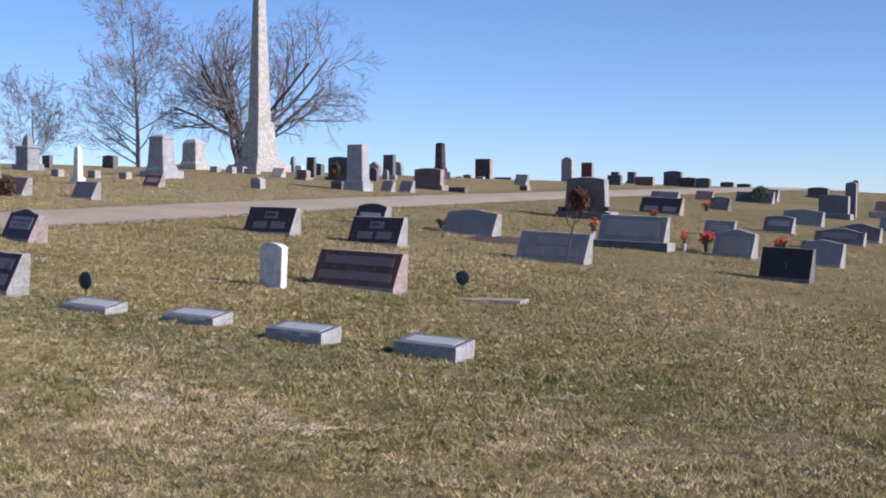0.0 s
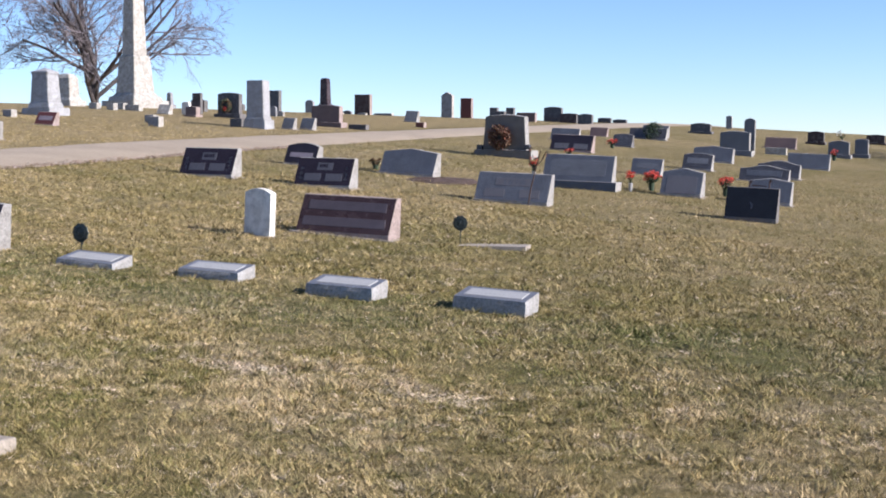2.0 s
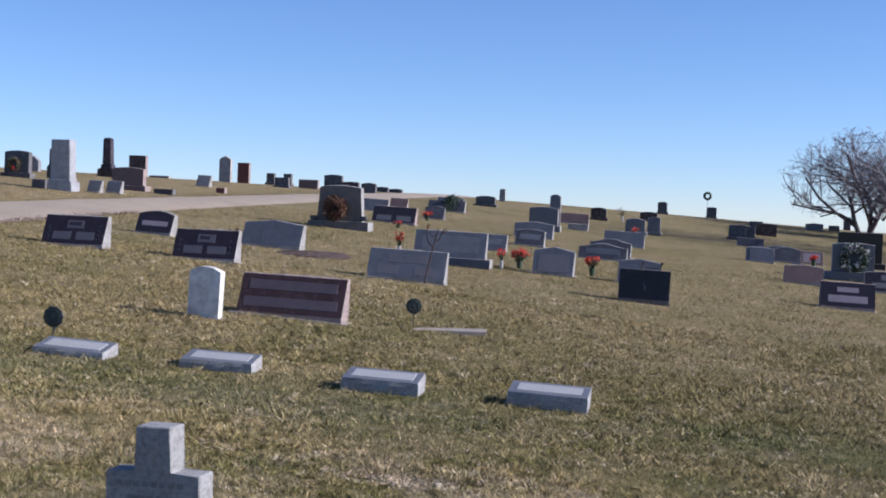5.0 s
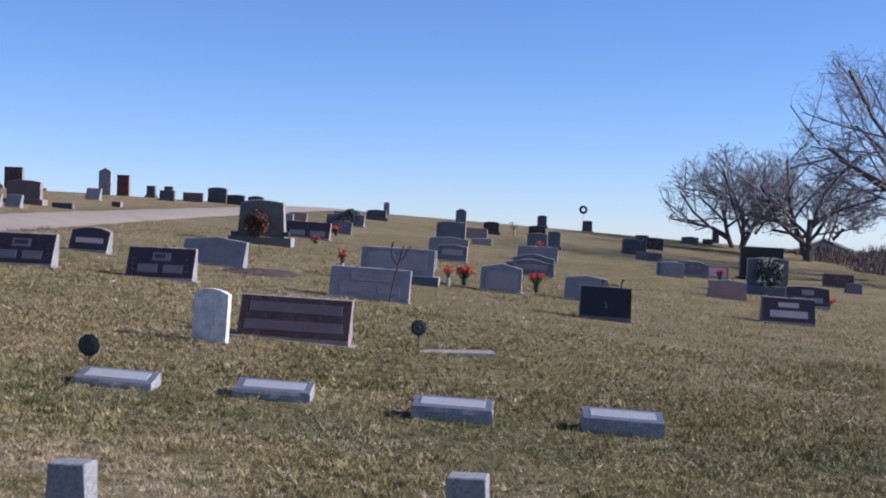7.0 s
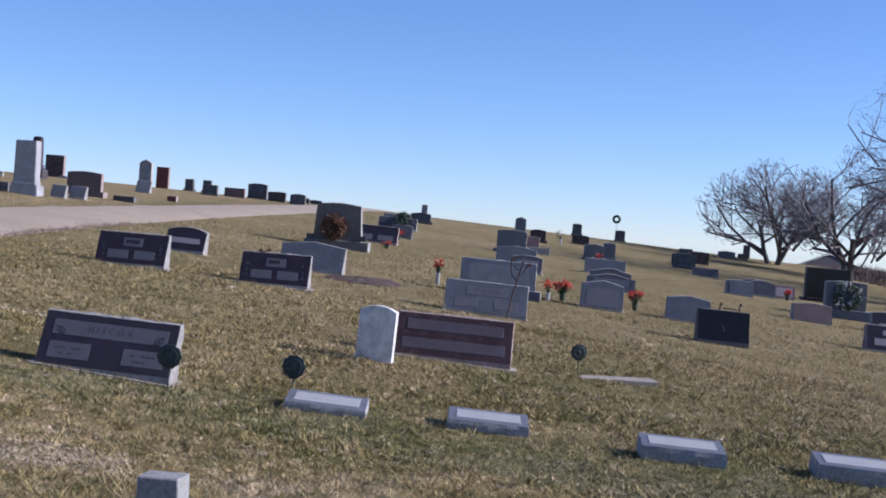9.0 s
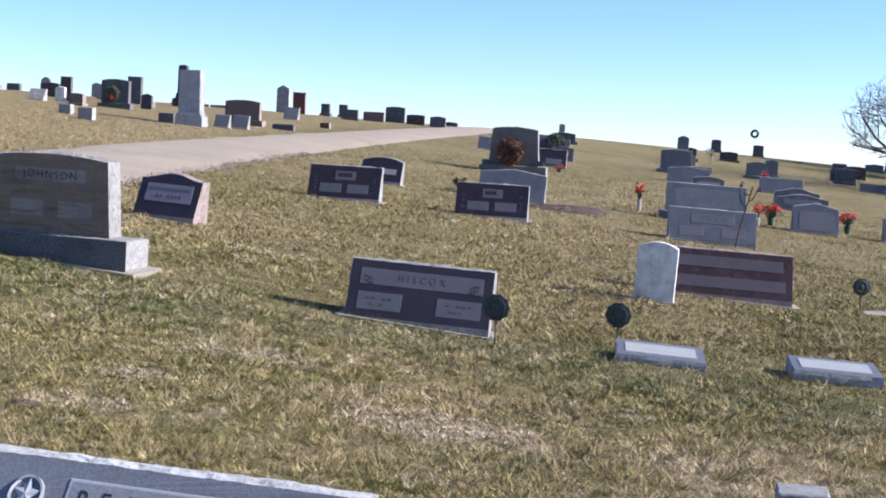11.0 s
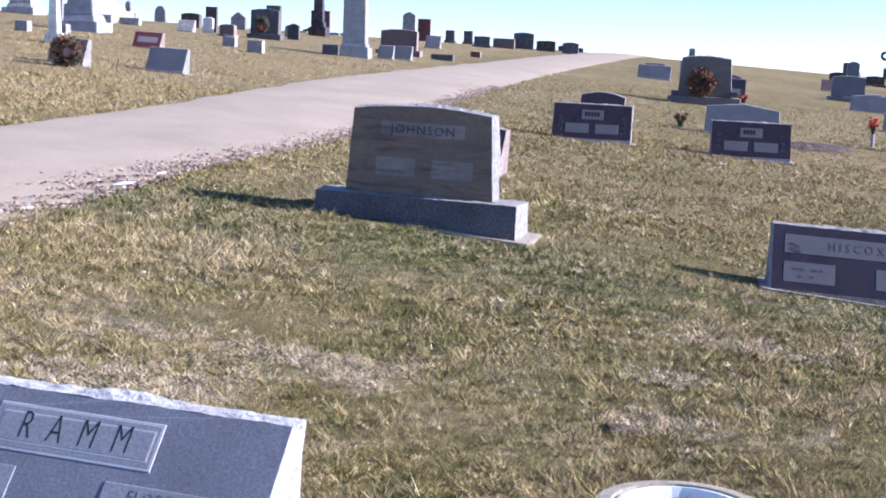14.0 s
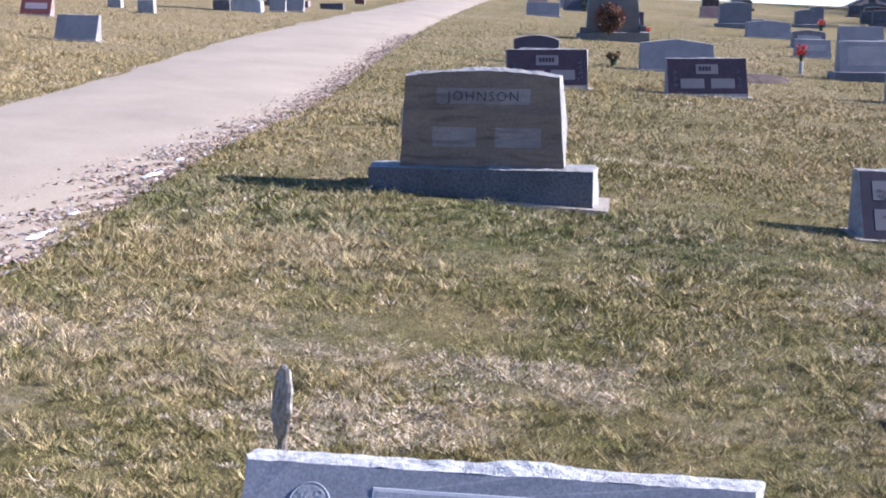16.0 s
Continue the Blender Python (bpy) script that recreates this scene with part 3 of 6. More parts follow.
def bevel_marker(x, y, rz, h0, h1, w=0.60, d=0.32):
    ry = cross_fall(x, y, rz) * 0.8
    z = seat(x, y, w, d, rz, ry)
    gap = g(x, y) - z
    FOOTPRINTS.append((x, y, rz, w, d))
    ob = thing("low_marker", x, y, z - 0.01, rz, "low grey granite grave marker with a pale plaque", "grave marker", "row of low markers", ry=ry)
    bm = bmesh.new()
    n = 8
    h0, h1 = h0 + gap, h1 + gap
    lo = [(-w / 2 + w * i / n, 0) for i in range(n)] + [(w / 2, d * i / 4) for i in range(4)] + [(w / 2 - w * i / n, d) for i in range(n)] + [(-w / 2, d - d * i / 4) for i in range(4)]
    rows = []
    for s in (0, 0.35, 0.7, 1.0):
        row = []
        for u, v in lo:
            k = 0.006 * noise.noise((u * 15 + x * 9, v * 15 + y * 9, s * 7)) + (0.006 if 0 < s < 1 else 0)
            c_ = Vector((u, v - d / 2)).normalized() * k
            row.append(bm.verts.new((u + c_.x, v + c_.y, s * (h0 + (h1 - h0) * v / d))))
        rows.append(row)
    m = len(lo)
    for r0, r1 in zip(rows, rows[1:]):
        for i in range(m):
            bm.faces.new((r0[i], r0[(i + 1) % m], r1[(i + 1) % m], r1[i])).material_index = 1
    bm.faces.new(rows[-1]).material_index = 0
    part("body", bm, [GREY, GREY_ROUGH], ob)
    zt = lambda v: h0 + (h1 - h0) * v / d
    bm = bmesh.new()
    u0, v0, v1 = w / 2 - 0.055, 0.06, d - 0.06
    a = [bm.verts.new((u, v, zt(v) - 0.002)) for u, v in ((-u0, v0), (u0, v0), (u0, v1), (-u0, v1))]
    b_ = [bm.verts.new((u * 0.985, v, zt(v) + 0.005)) for u, v in ((-u0, v0 + 0.004), (u0, v0 + 0.004), (u0, v1 - 0.004), (-u0, v1 - 0.004))]
    for i in range(4):
        bm.faces.new((a[i], a[(i + 1) % 4], b_[(i + 1) % 4], b_[i]))
    bm.faces.new(b_)
    part("plaque", bm, PLAQUE, ob, "pale frosted plaque")
    P = lambda u, v, o: Vector((u, v, zt(v) + 0.006))
    bars(P, 1.0, 1.0, ((-0.15, 0.15, 0.2, 0.03), (-0.1, 0.1, 0.12, 0.03)), PLAQUE_WORN, ob)
    return ob


PLAQUE_WORN = granite("worn_plaque_letters", (0.34, 0.34, 0.33), 0.6, 0.35, 300, 0.05, 0.1)
GREY_ROUGH = rough_stone("sawn_grey_stone", (0.33, 0.322, 0.31), 0.5, 40)
PLAQUE = granite("pale_plaque", (0.36, 0.355, 0.34), 0.5, 0.35, 300, 0.05, 0.1)
bevel_marker(-0.235, 11.64, -30, 0.128, 0.176, 0.62)
bevel_marker(-1.43, 12.18, -29, 0.120, 0.168, 0.61)
bevel_marker(-2.556, 13.08, -27, 0.092, 0.142)
bevel_marker(-3.696, 13.522, -28, 0.072, 0.128)


def medallion(x, y, z_mid, rz, label, r=0.09, mat_=BRONZE, lean=0):
    """A scalloped veteran's disc on a thin stake."""
    z = g(x, y)
    ob = thing("grave_medallion", x, y, z, rz, label, "grave medallion", "medallions on stakes")
    c_ = z_mid - z
    tilt = Matrix.Rotation(radians(-lean), 4, "X")
    bm = bmesh.new()
    n = 48
    rings = []
    for rr, yy in ((0.0, -0.012), (0.55, -0.010), (0.62, -0.014), (0.8, -0.009), (0.97, -0.008), (1.0, 0.0), (0.97, 0.006), (0.0, 0.006)):
        if rr == 0.0:
            rings.append([bm.verts.new((0, yy, c_))])
            continue
        rings.append([bm.verts.new((r * rr * (1 + (0.045 * math.cos(10 * k * 2 * math.pi / n) if rr > 0.7 else 0)) * math.cos(k * 2 * math.pi / n), yy, c_ + r * rr * (1 + (0.045 * math.cos(10 * k * 2 * math.pi / n) if rr > 0.7 else 0)) * math.sin(k * 2 * math.pi / n))) for k in range(n)])
    for r0, r1 in zip(rings, rings[1:]):
        for k in range(n):
            j = (k + 1) % n
            bm.faces.new((r0[0], r1[k], r1[j]) if len(r0) == 1 else (r0[k], r0[j], r1[0]) if len(r1) == 1 else (r0[k], r0[j], r1[j], r1[k]))
    bmesh.ops.transform(bm, matrix=tilt, verts=bm.verts)
    disc = part("disc", bm, mat_, ob)
    bm = bmesh.new()
    pts = [(0, r * 0.42)] + [(r * 0.42 * (0.42 if k % 2 else 1.0) * math.sin(k * math.pi / 5), r * 0.42 * (0.42 if k % 2 else 1.0) * math.cos(k * math.pi / 5)) for k in range(1, 10)]
    cen = bm.verts.new((0, -0.02, c_))
    rim = [bm.verts.new((u, -0.0125, c_ + v)) for u, v in pts]
    for i in range(10):
        bm.faces.new((cen, rim[i], rim[(i + 1) % 10]))
    bmesh.ops.transform(bm, matrix=tilt, verts=bm.verts)
    part("star", bm, mat_, disc, "raised star")
    bm = bmesh.new()
    tube(bm, [Vector((0, 0.004, -0.05)), Vector((0, 0.004, c_ - r * 0.9))], [0.005, 0.005], 6)
    bmesh.ops.transform(bm, matrix=tilt, verts=bm.verts)
    part("stake", bm, mat_, ob)
    bm = bmesh.new()
    tube(bm, [Vector((0.004, 0.012, c_ - r * 1.25)), Vector((0.004, 0.012, c_ - r * 0.2))], [0.011, 0.011], 8)
    bmesh.ops.transform(bm, matrix=tilt, verts=bm.verts)
    part("flag_socket", bm, mat_, ob)
    return ob


medallion(-3.78, 13.97, -0.70, -30, "dark bronze star medallion on a stake behind a low marker")
medallion(0.13, 16.08, -0.76, -20, "dark bronze star medallion on a stake beside a flat slab", r=0.085)
medallion(-4.77, 13.89, -0.625, -30, "dark bronze star medallion on a stake beside a slant marker")
medallion(-10.31, 11.93, -0.31, -100, "weathered brown bronze medallion on a leaning stake", r=0.095, mat_=BRONZE_OLD, lean=9)

# slant with the large carved name, right below the walker
SL, P, H = headstone("slant_marker", -10.16, 11.10, 1.15, 0.375, "blue-grey granite double slant with carved names and rock-pitched edges", d=0.36, top_d=0.075, rz=-37, settle=0.4,
                     face=RAMM_GREY, side=PITCH_WHITE, rag=0.010, plate=0.06)
W_ = 1.15
for o_, inset, m_ in ((0.0010, 0.0, PLAQUE_BLUE), (0.0016, 0.006, FROST_BLUE), (0.0022, 0.017, PLAQUE_BLUE), (0.0028, 0.021, FROST_BLUE)):
    part("name_panel", face_panel(P, -0.274 + inset, 0.64 * H + inset, 0.230 - inset, 0.91 * H - inset, o1=o_), m_, SL)
letters(P, "RAMM", -0.018 * W_, 0.785 * H, 0.098, LETTER, SL, 0.0022, 0.72, 2.3, -0.0016)
for (u0, u1), lines in (((-0.42, -0.13), ("CHARLES C", "1895 — 1958")), ((0.1, 0.42), ("FLORENCE",))):
    part("panel", face_panel(P, u0 * W_, 0.24 * H, u1 * W_, 0.57 * H, o1=0.0012), FROST_BLUE, SL)
    for k, line in enumerate(lines):
        letters(P, line, (u0 + u1) / 2 * W_, (0.50 - 0.115 * k) * H, 0.046, LETTER_SHADE, SL, 0.0012, 0.85, 1.15, -0.0008)
bm = bmesh.new()
cu, cv, rr = -0.360 * W_, 0.795 * H, 0.052
ringv = [[bm.verts.new(P(cu + rr * q * math.cos(k * math.pi / 16), cv + rr * q * 0.92 * math.sin(k * math.pi / 16), o_ + (0.0016 * noise.noise((q * 7 * math.cos(k * math.pi / 16), q * 7 * math.sin(k * math.pi / 16), 1)) if q < 0.9 else 0))) for k in range(32)] for q, o_ in ((1.0, -0.001), (0.96, 0.002), (0.92, 0.002), (0.90, 0.001), (0.78, 0.002), (0.66, 0.002), (0.54, 0.002), (0.42, 0.002), (0.3, 0.002), (0.15, 0.002))]
for r0, r1 in zip(ringv, ringv[1:]):
    for k in range(32):
        bm.faces.new((r0[k], r0[(k + 1) % 32], r1[(k + 1) % 32], r1[k]))
bm.faces.new(ringv[-1])
part("carved_emblem", bm, FROST_BLUE, SL, "round carved emblem")

# its neighbour with a star emblem
S2, P, H = headstone("slant_marker", -7.97, 9.44, 1.2, 0.42, "blue-grey granite slant with a carved star and rock-pitched top", d=0.36, top_d=0.075, rz=-33, settle=0.6,
                     face=RAMM_GREY, side=PITCH_WHITE, rag=0.010, plate=0.06)
for o_, (u0, v0, u1, v1), m_ in ((0.0012, (-0.26, 0.62, 0.30, 0.90), PLAQUE_BLUE), (0.0018, (-0.252, 0.635, 0.292, 0.885), FROST_BLUE)):
    part("name_panel", face_panel(P, u0 * 1.2, v0 * H, u1 * 1.2, v1 * H, o1=o_), m_, S2)
letters(P, "BEA", -0.15 * 1.2, 0.76 * H, 0.095, LETTER, S2, 0.0022, 0.75, 1.9, -0.0012)
for u0, u1 in ((-0.42, -0.1), (0.1, 0.42)):
    part("panel", face_panel(P, u0 * 1.2, 0.2 * H, u1 * 1.2, 0.5 * H), FROST_BLUE, S2)
bm = bmesh.new()
cu, cv, rr = -0.36 * 1.2, 0.77 * H, 0.05
cen = bm.verts.new(P(cu, cv, 0.010))
rim = [bm.verts.new(P(cu + rr * (0.95 if k % 2 == 0 else 0.42) * math.sin(k * math.pi / 5), cv + rr * (0.88 if k % 2 == 0 else 0.39) * math.cos(k * math.pi / 5), 0.004)) for k in range(10)]
for k in range(10):
    bm.faces.new((cen, rim[k], rim[(k + 1) % 10]))
part("carved_star", bm, PLAQUE_BLUE, S2)
bm = bmesh.new()
tube(bm, [P(cu + rr * math.sin(k * math.pi / 14), cv + rr * 0.93 * math.cos(k * math.pi / 14), 0.002) for k in range(29)], [0.006] * 29, 4, False)
part("carved_ring", bm, PLAQUE_BLUE, S2)

# cast cement urn holder with a plastic pot of dead plants
URN = thing("cement_planter", -8.785, 10.25, g(-8.785, 10.25) - 0.01, 0, "sandy cast cement planter with a white plastic pot inside", "planter")
URN.scale.z = 1.2
bm = bmesh.new()
lathe(bm, [(0.165, 0.0), (0.185, 0.10), (0.195, 0.20), (0.198, 0.28), (0.212, 0.30), (0.214, 0.345), (0.20, 0.365), (0.165, 0.368), (0.158, 0.345), (0.156, 0.15), (0.0, 0.15)], 40)
part("planter_body", bm, CEMENT_SAND, URN)
for k in range(16):
    bm = bmesh.new()
    a = k * math.pi / 8
    for s in (-1, 1):
        tube(bm, [Vector(((0.190 + 0.008) * math.cos(a + s * 0.05), (0.19 + 0.008) * math.sin(a + s * 0.05), z)) for z in (0.1, 0.2, 0.27)], [0.008, 0.012, 0.008], 6)
    part("flute", bm, CEMENT_SAND, URN)
bm = bmesh.new()
lathe(bm, [(0.10, 0.17), (0.135, 0.33), (0.152, 0.352), (0.152, 0.366), (0.140, 0.368), (0.132, 0.345), (0.112, 0.245), (0.0, 0.245)], 36)
EARTH = bmesh.new()
lathe(EARTH, [(0.02, 0.26), (0.124, 0.312), (0.126, 0.318), (0.08, 0.327), (0.0, 0.331)], 24)
part("potting_soil", EARTH, SOIL, URN, "dark dry potting soil")
POT = part("pot", bm, PLASTIC, URN, "white plastic pot")
bm = bmesh.new()
for i in range(150):
    a, q = random.random() * 6.283, math.sqrt(random.random()) * 0.10
    c_ = Vector((q * math.cos(a) * 1.15, q * math.sin(a) * 1.15, 0.328 + random.random() * 0.02))
    b2 = random.random() * 6.283
    d_ = Vector((math.cos(b2), math.sin(b2), random.uniform(-0.1, 0.5))) * random.uniform(0.015, 0.05)
    tube(bm, [c_ - d_, c_, c_ + d_ + Vector((0, 0, -0.004))], [0.0016, 0.0022, 0.001], 3, False)
for i in range(60):
    a, q = random.random() * 6.283, math.sqrt(random.random()) * 0.085
    c_ = Vector((q * math.cos(a), q * math.sin(a), 0.322))
    d_ = Vector((0.9 * math.cos(a), 0.9 * math.sin(a), 1)) * random.uniform(0.015, 0.04)
    tube(bm, [c_, c_ + d_ * 0.6, c_ + d_ + Vector((random.uniform(-0.02, 0.02), random.uniform(-0.02, 0.02), 0))], [0.0022, 0.002, 0.001], 3, False)
part("dead_plant", bm, STRAW, URN, "dry broken stems and straw")

# large banded die on a wide plinth
headstone("headstone", -7.51, 15.86, 1.0, 0.84, "banded grey-brown granite headstone on a wide plinth", d=0.19, rz=-36, face=BANDED, side=PITCH, top="arc", bulge=0.035,
          taper=0.07, rag=0.014, base=(1.36, 0.2, 0.36), base_mat=PLINTH_DARK, plate=0.09, panel_mat=FROST_BAND,
          panels=((-0.275, 0.655, 0.295, 0.825), (-0.30, 0.21, -0.03, 0.42), (0.08, 0.21, 0.36, 0.42)),
          texts=(("JOHNSON", 0.01, 0.735, 0.09, LETTER_CUT, 0.92, 1.2, -0.001),))
# companion slants
FROST_DIM = granite("dim_frosted_panel", (0.088, 0.086, 0.10), 0.7, 0.5, 260, 0.1, 0.15)
HISCOX_CUT = granite("soft_cut_letter", (0.05, 0.047, 0.058), 0.7, 0.4)
HS, P, H = headstone("slant_marker", -5.13, 14.43, 1.02, 0.43, "grey-plum granite double slant with frosted panels", d=0.33, top_d=0.12, rz=-27, face=PLUM, side=PITCH, rag=0.010, plate=0.05,
                     panels=((-0.43, 0.63, 0.43, 0.88), (-0.43, 0.26, -0.12, 0.53), (0.12, 0.26, 0.43, 0.53)), panel_mat=FROST_DIM)
letters(P, "HISCOX", 0.0, 0.755 * H, 0.078, HISCOX_CUT, HS, 0.002, 0.85, 1.6, -0.0012)
# thin carved sprays in the corners of the upper panel
for s in (-1, 1):
    bm = bmesh.new()
    for k in range(11):
        u_, v_ = s * (0.345 + 0.006 * k) * 1.0, (0.66 + 0.045 * math.sin(k * 1.9) + 0.008 * k) * H
        bm.faces.new([bm.verts.new(P(u_ + a_, v_ + c_, 0.0032)) for a_, c_ in ((0.011, 0.0), (0.0, 0.012), (-0.011, 0.004), (0.0, -0.008))])
    tagged(part("carved_spray", bm, HISCOX_CUT, HS, "worn carved spray"), "worn carved spray", kind="stuff")
bars(P, 1.03, H, ((-0.37, -0.18, 0.42, 0.011), (-0.34, -0.2, 0.33, 0.011), (0.18, 0.37, 0.42, 0.011), (0.2, 0.34, 0.33, 0.011)), HISCOX_CUT, HS)
BS, P, H = headstone("slant_marker", -1.21, 16.32, 1.17, 0.46, "polished mahogany granite slant with two frosted bands", d=0.34, top_d=0.13, rz=-28, face=BROWN, side=PITCH_ROSE, rag=0.011, plate=0.07,
                     panels=((-0.42, 0.66, 0.42, 0.88), (-0.45, 0.28, 0.44, 0.5)), panel_mat=FROST_PLUM)
headstone("upright_tablet", -2.165, 16.12, 0.36, 0.545, "white marble upright tablet with a curved top", d=0.10, rz=-37, settle=0.6, face=MARBLE, side=MARBLE, top="arc", bulge=0.05, rag=0.001, plate=0.05, category="headstone")
PLUM_WARM = granite("warm_plum_granite", (0.055, 0.044, 0.053), 0.36, 0.8)
NS, P, H = headstone("slant_marker", -6.055, 18.73, 0.64, 0.46, "plum granite slant marker with a curved pale-edged top", d=0.32, top_d=0.13, rz=-37, face=PLUM_WARM, side=PITCH_ROSE, top="serp", bulge=0.06, rag=0.008, plate=0.07, panels=((-0.38, 0.42, 0.38, 0.78),), panel_mat=FROST_ROSE)
bars(P, 0.66, H, ((-0.32, 0.32, 0.64, 0.03), (-0.2, 0.22, 0.5, 0.03)), FROST, NS)
for x, y in ((-3.05, 22.27), (-1.27, 21.57)):
    PS, P, H = headstone("slant_marker", x, y, 0.94, 0.45, "dark plum granite slant marker with three pale panels", d=0.32, top_d=0.12, rz=-28, face=PLUM_DARK, side=PITCH, rag=0.010, plate=0.06, panels=PANELS_3, panel_mat=FROST_DIM, settle=0.25)
    bars(P, 0.94, H, ((-0.1, 0.1, 0.7, 0.05),), PLUM_DARK, PS)
    for s in (-1, 1):
        bm = bmesh.new()
        for i in range(14):
            q = Vector((s * (0.40 + random.uniform(-0.025, 0.025)) * 0.94, 0, random.uniform(0.3, 0.72) * H))
            c_ = P(q.x, q.z, 0.004)
            e = [bm.verts.new(c_ + Vector((dx, 0, dz))) for dx, dz in ((0.012, 0), (0, 0.02), (-0.012, 0), (0, -0.02))]
            bm.faces.new(e)
        tagged(part("carved_spray", bm, FROST, PS, "pale carved spray"), "pale carved spray", kind="stuff")
HS2, P, H = headstone("slant_marker", 1.48, 20.62, 1.14, 0.45, "blue-grey granite double slant marker", d=0.34, top_d=0.13, rz=-28, face=BLUEGREY, side=PITCH, rag=0.009, plate=0.04,
                      panels=((-0.25, 0.6, 0.25, 0.84), (-0.38, 0.24, -0.1, 0.5), (0.1, 0.24, 0.38, 0.5)))
bars(P, 1.14, H, ((-0.16, 0.16, 0.66, 0.06),), BLUEGREY, HS2)
headstone("slant_marker", 3.0, 23.05, 1.2, 0.60, "grey granite slant on a heavy plinth", d=0.30, top_d=0.12, rz=-28, face=BLUEGREY, side=PITCH, rag=0.008,
          base=(1.38, 0.15, 0.42), panels=((-0.4, 0.2, 0.4, 0.84),), panel_mat=GREY, cut=0.04)
KS, P, H = headstone("slant_marker", 4.80, 19.62, 0.74, 0.49, "polished black granite slant marker with bronze vases", d=0.3, top_d=0.14, rz=-28, face=BLACK, side=PITCH_DARK, rag=0.003)
bm = bmesh.new()
for k in range(9):
    c_ = P(random.uniform(-0.015, 0.015), (0.42 + 0.02 * k) * H, 0.003)
    bm.faces.new([bm.verts.new(c_ + Vector((dx, 0, dz))) for dx, dz in ((0.014, 0), (0, 0.016), (-0.014, 0), (0, -0.016))])
part("etched_figure", bm, FROST, KS, "small pale etching")
for u, t_ in ((-0.06, 0.0), (0.22, 0.02)):
    bm = bmesh.new()
    tube(bm, [Vector((u, 0.2, H - 0.01)), Vector((u, 0.2, H + 0.06 + t_)), Vector((u + 0.02, 0.2, H + 0.10 + t_))], [0.012, 0.009, 0.022], 7)
    part("bronze_vase", bm, IRON, KS, "small rusty bronze vase")
bm = bmesh.new()
tube(bm, [Vector((-0.02, 0.2, H + 0.035)), Vector((0.18, 0.2, H + 0.03))], [0.008, 0.008], 5)
part("rail", bm, IRON, KS)
headstone("slant_marker", 10.85, 24.5, 0.74, 0.38, "rose-grey granite slant marker", d=0.28, top_d=0.11, rz=-30, face=ROSE, side=PITCH, top="peak", bulge=0.03)

# flat slab by the staked medallion
SLAB = thing("flush_slab", 0.42, 15.72, g(0.42, 15.72), -21, "flat pale stone slab set flush in the turf", "grave slab")
bm = bmesh.new()
box(bm, -0.40, 0.40, 0, 0.34, -0.10, 0.03, 0.008, rag=0.006)
part("slab", bm, CONCRETE, SLAB)

# wreath stone
headstone("headstone", 2.84, 29.5, 0.98, 0.95, "broad grey-brown granite headstone on a plinth with end blocks", d=0.24, rz=-30, face=LIME_BROWN, side=PITCH, top="arc", bulge=0.04, taper=0.1, rag=0.012, base=(1.30, 0.16, 0.46))
for s in (-0.54, 0.54):
    c_, q_ = math.cos(radians(-30)), math.sin(radians(-30))
    x, y = 2.84 + c_ * s - q_ * 0.02, 29.5 + q_ * s + c_ * 0.02
    VB = thing("stone_vase", x, y, rest_z(2.84, 29.5, 1.30, 0.46, -30) + 0.17 + (g(2.84, 29.5) - rest_z(2.84, 29.5, 1.30, 0.46, -30)) - 0.01, -30, "small square granite vase on the plinth", "vase")
    bm = bmesh.new()
    box(bm, -0.06, 0.06, 0.0, 0.12, 0.0, 0.10, 0.008)
    part("vase_body", bm, GREY_DARK, VB)


def wreath(x, y, z, r, rz, label, mats, n=900, bow=None, tube_r=0.3):
    """A ring of needles and leaves, hung facing the lane."""
    ob = thing("wreath", x, y, z, rz, label, "wreath")
    rng = np.random.RandomState(int(r * 1000) + 5)
    a = rng.rand(n) * 2 * np.pi
    q = rng.rand(n) * 2 * np.pi
    rho = r * tube_r * np.sqrt(rng.rand(n))
    cx, cz = (r * 0.72 + rho * np.cos(q)) * np.cos(a), (r * 0.72 + rho * np.cos(q)) * np.sin(a)
    cy = rho * np.sin(q) - r * tube_r
    d = rng.randn(n, 3) * (0.14 * r) + np.stack([np.cos(a) * 0.12 * r, 0 * a, np.sin(a) * 0.12 * r], 1)
    s = rng.randn(n, 3) * 0.045 * r
    c3 = np.stack([cx, cy, cz], 1)
    tri = np.stack([c3 - s, c3 + s, c3 + d], 1).reshape(-1, 3)
    me_ = raw_mesh("greenery", tri, 3, mats, rng.randint(0, len(mats), n))
    gr = new("greenery", me_)
    gr.parent = ob
    bm = bmesh.new()
    pts = [Vector((r * 0.72 * math.cos(k * math.pi / 12), -r * tube_r, r * 0.72 * math.sin(k * math.pi / 12))) for k in range(25)]
    tube(bm, pts, [0.1 * r] * 25, 5, False)
    part("wire_ring", bm, TWIG_BROWN, ob)
    if bow:
        bm = bmesh.new()
        for k in range(14):
            aa = k * 2.4
            c_ = Vector((0.16 * r * math.cos(aa), -r * tube_r * 2.1, -0.5 * r + 0.2 * r * math.sin(aa)))
            e = [bm.verts.new(c_ + Vector((random.uniform(-1, 1), random.uniform(-0.4, 0.4), random.uniform(-1, 1))) * 0.16 * r) for _ in range(4)]
            bm.faces.new(e)
        part("bow", bm, bow, ob)
    return ob


def front_of(x, y, rz, u, out):
    c_, s_ = math.cos(radians(rz)), math.sin(radians(rz))
    return x + c_ * u + s_ * out, y + s_ * u - c_ * out


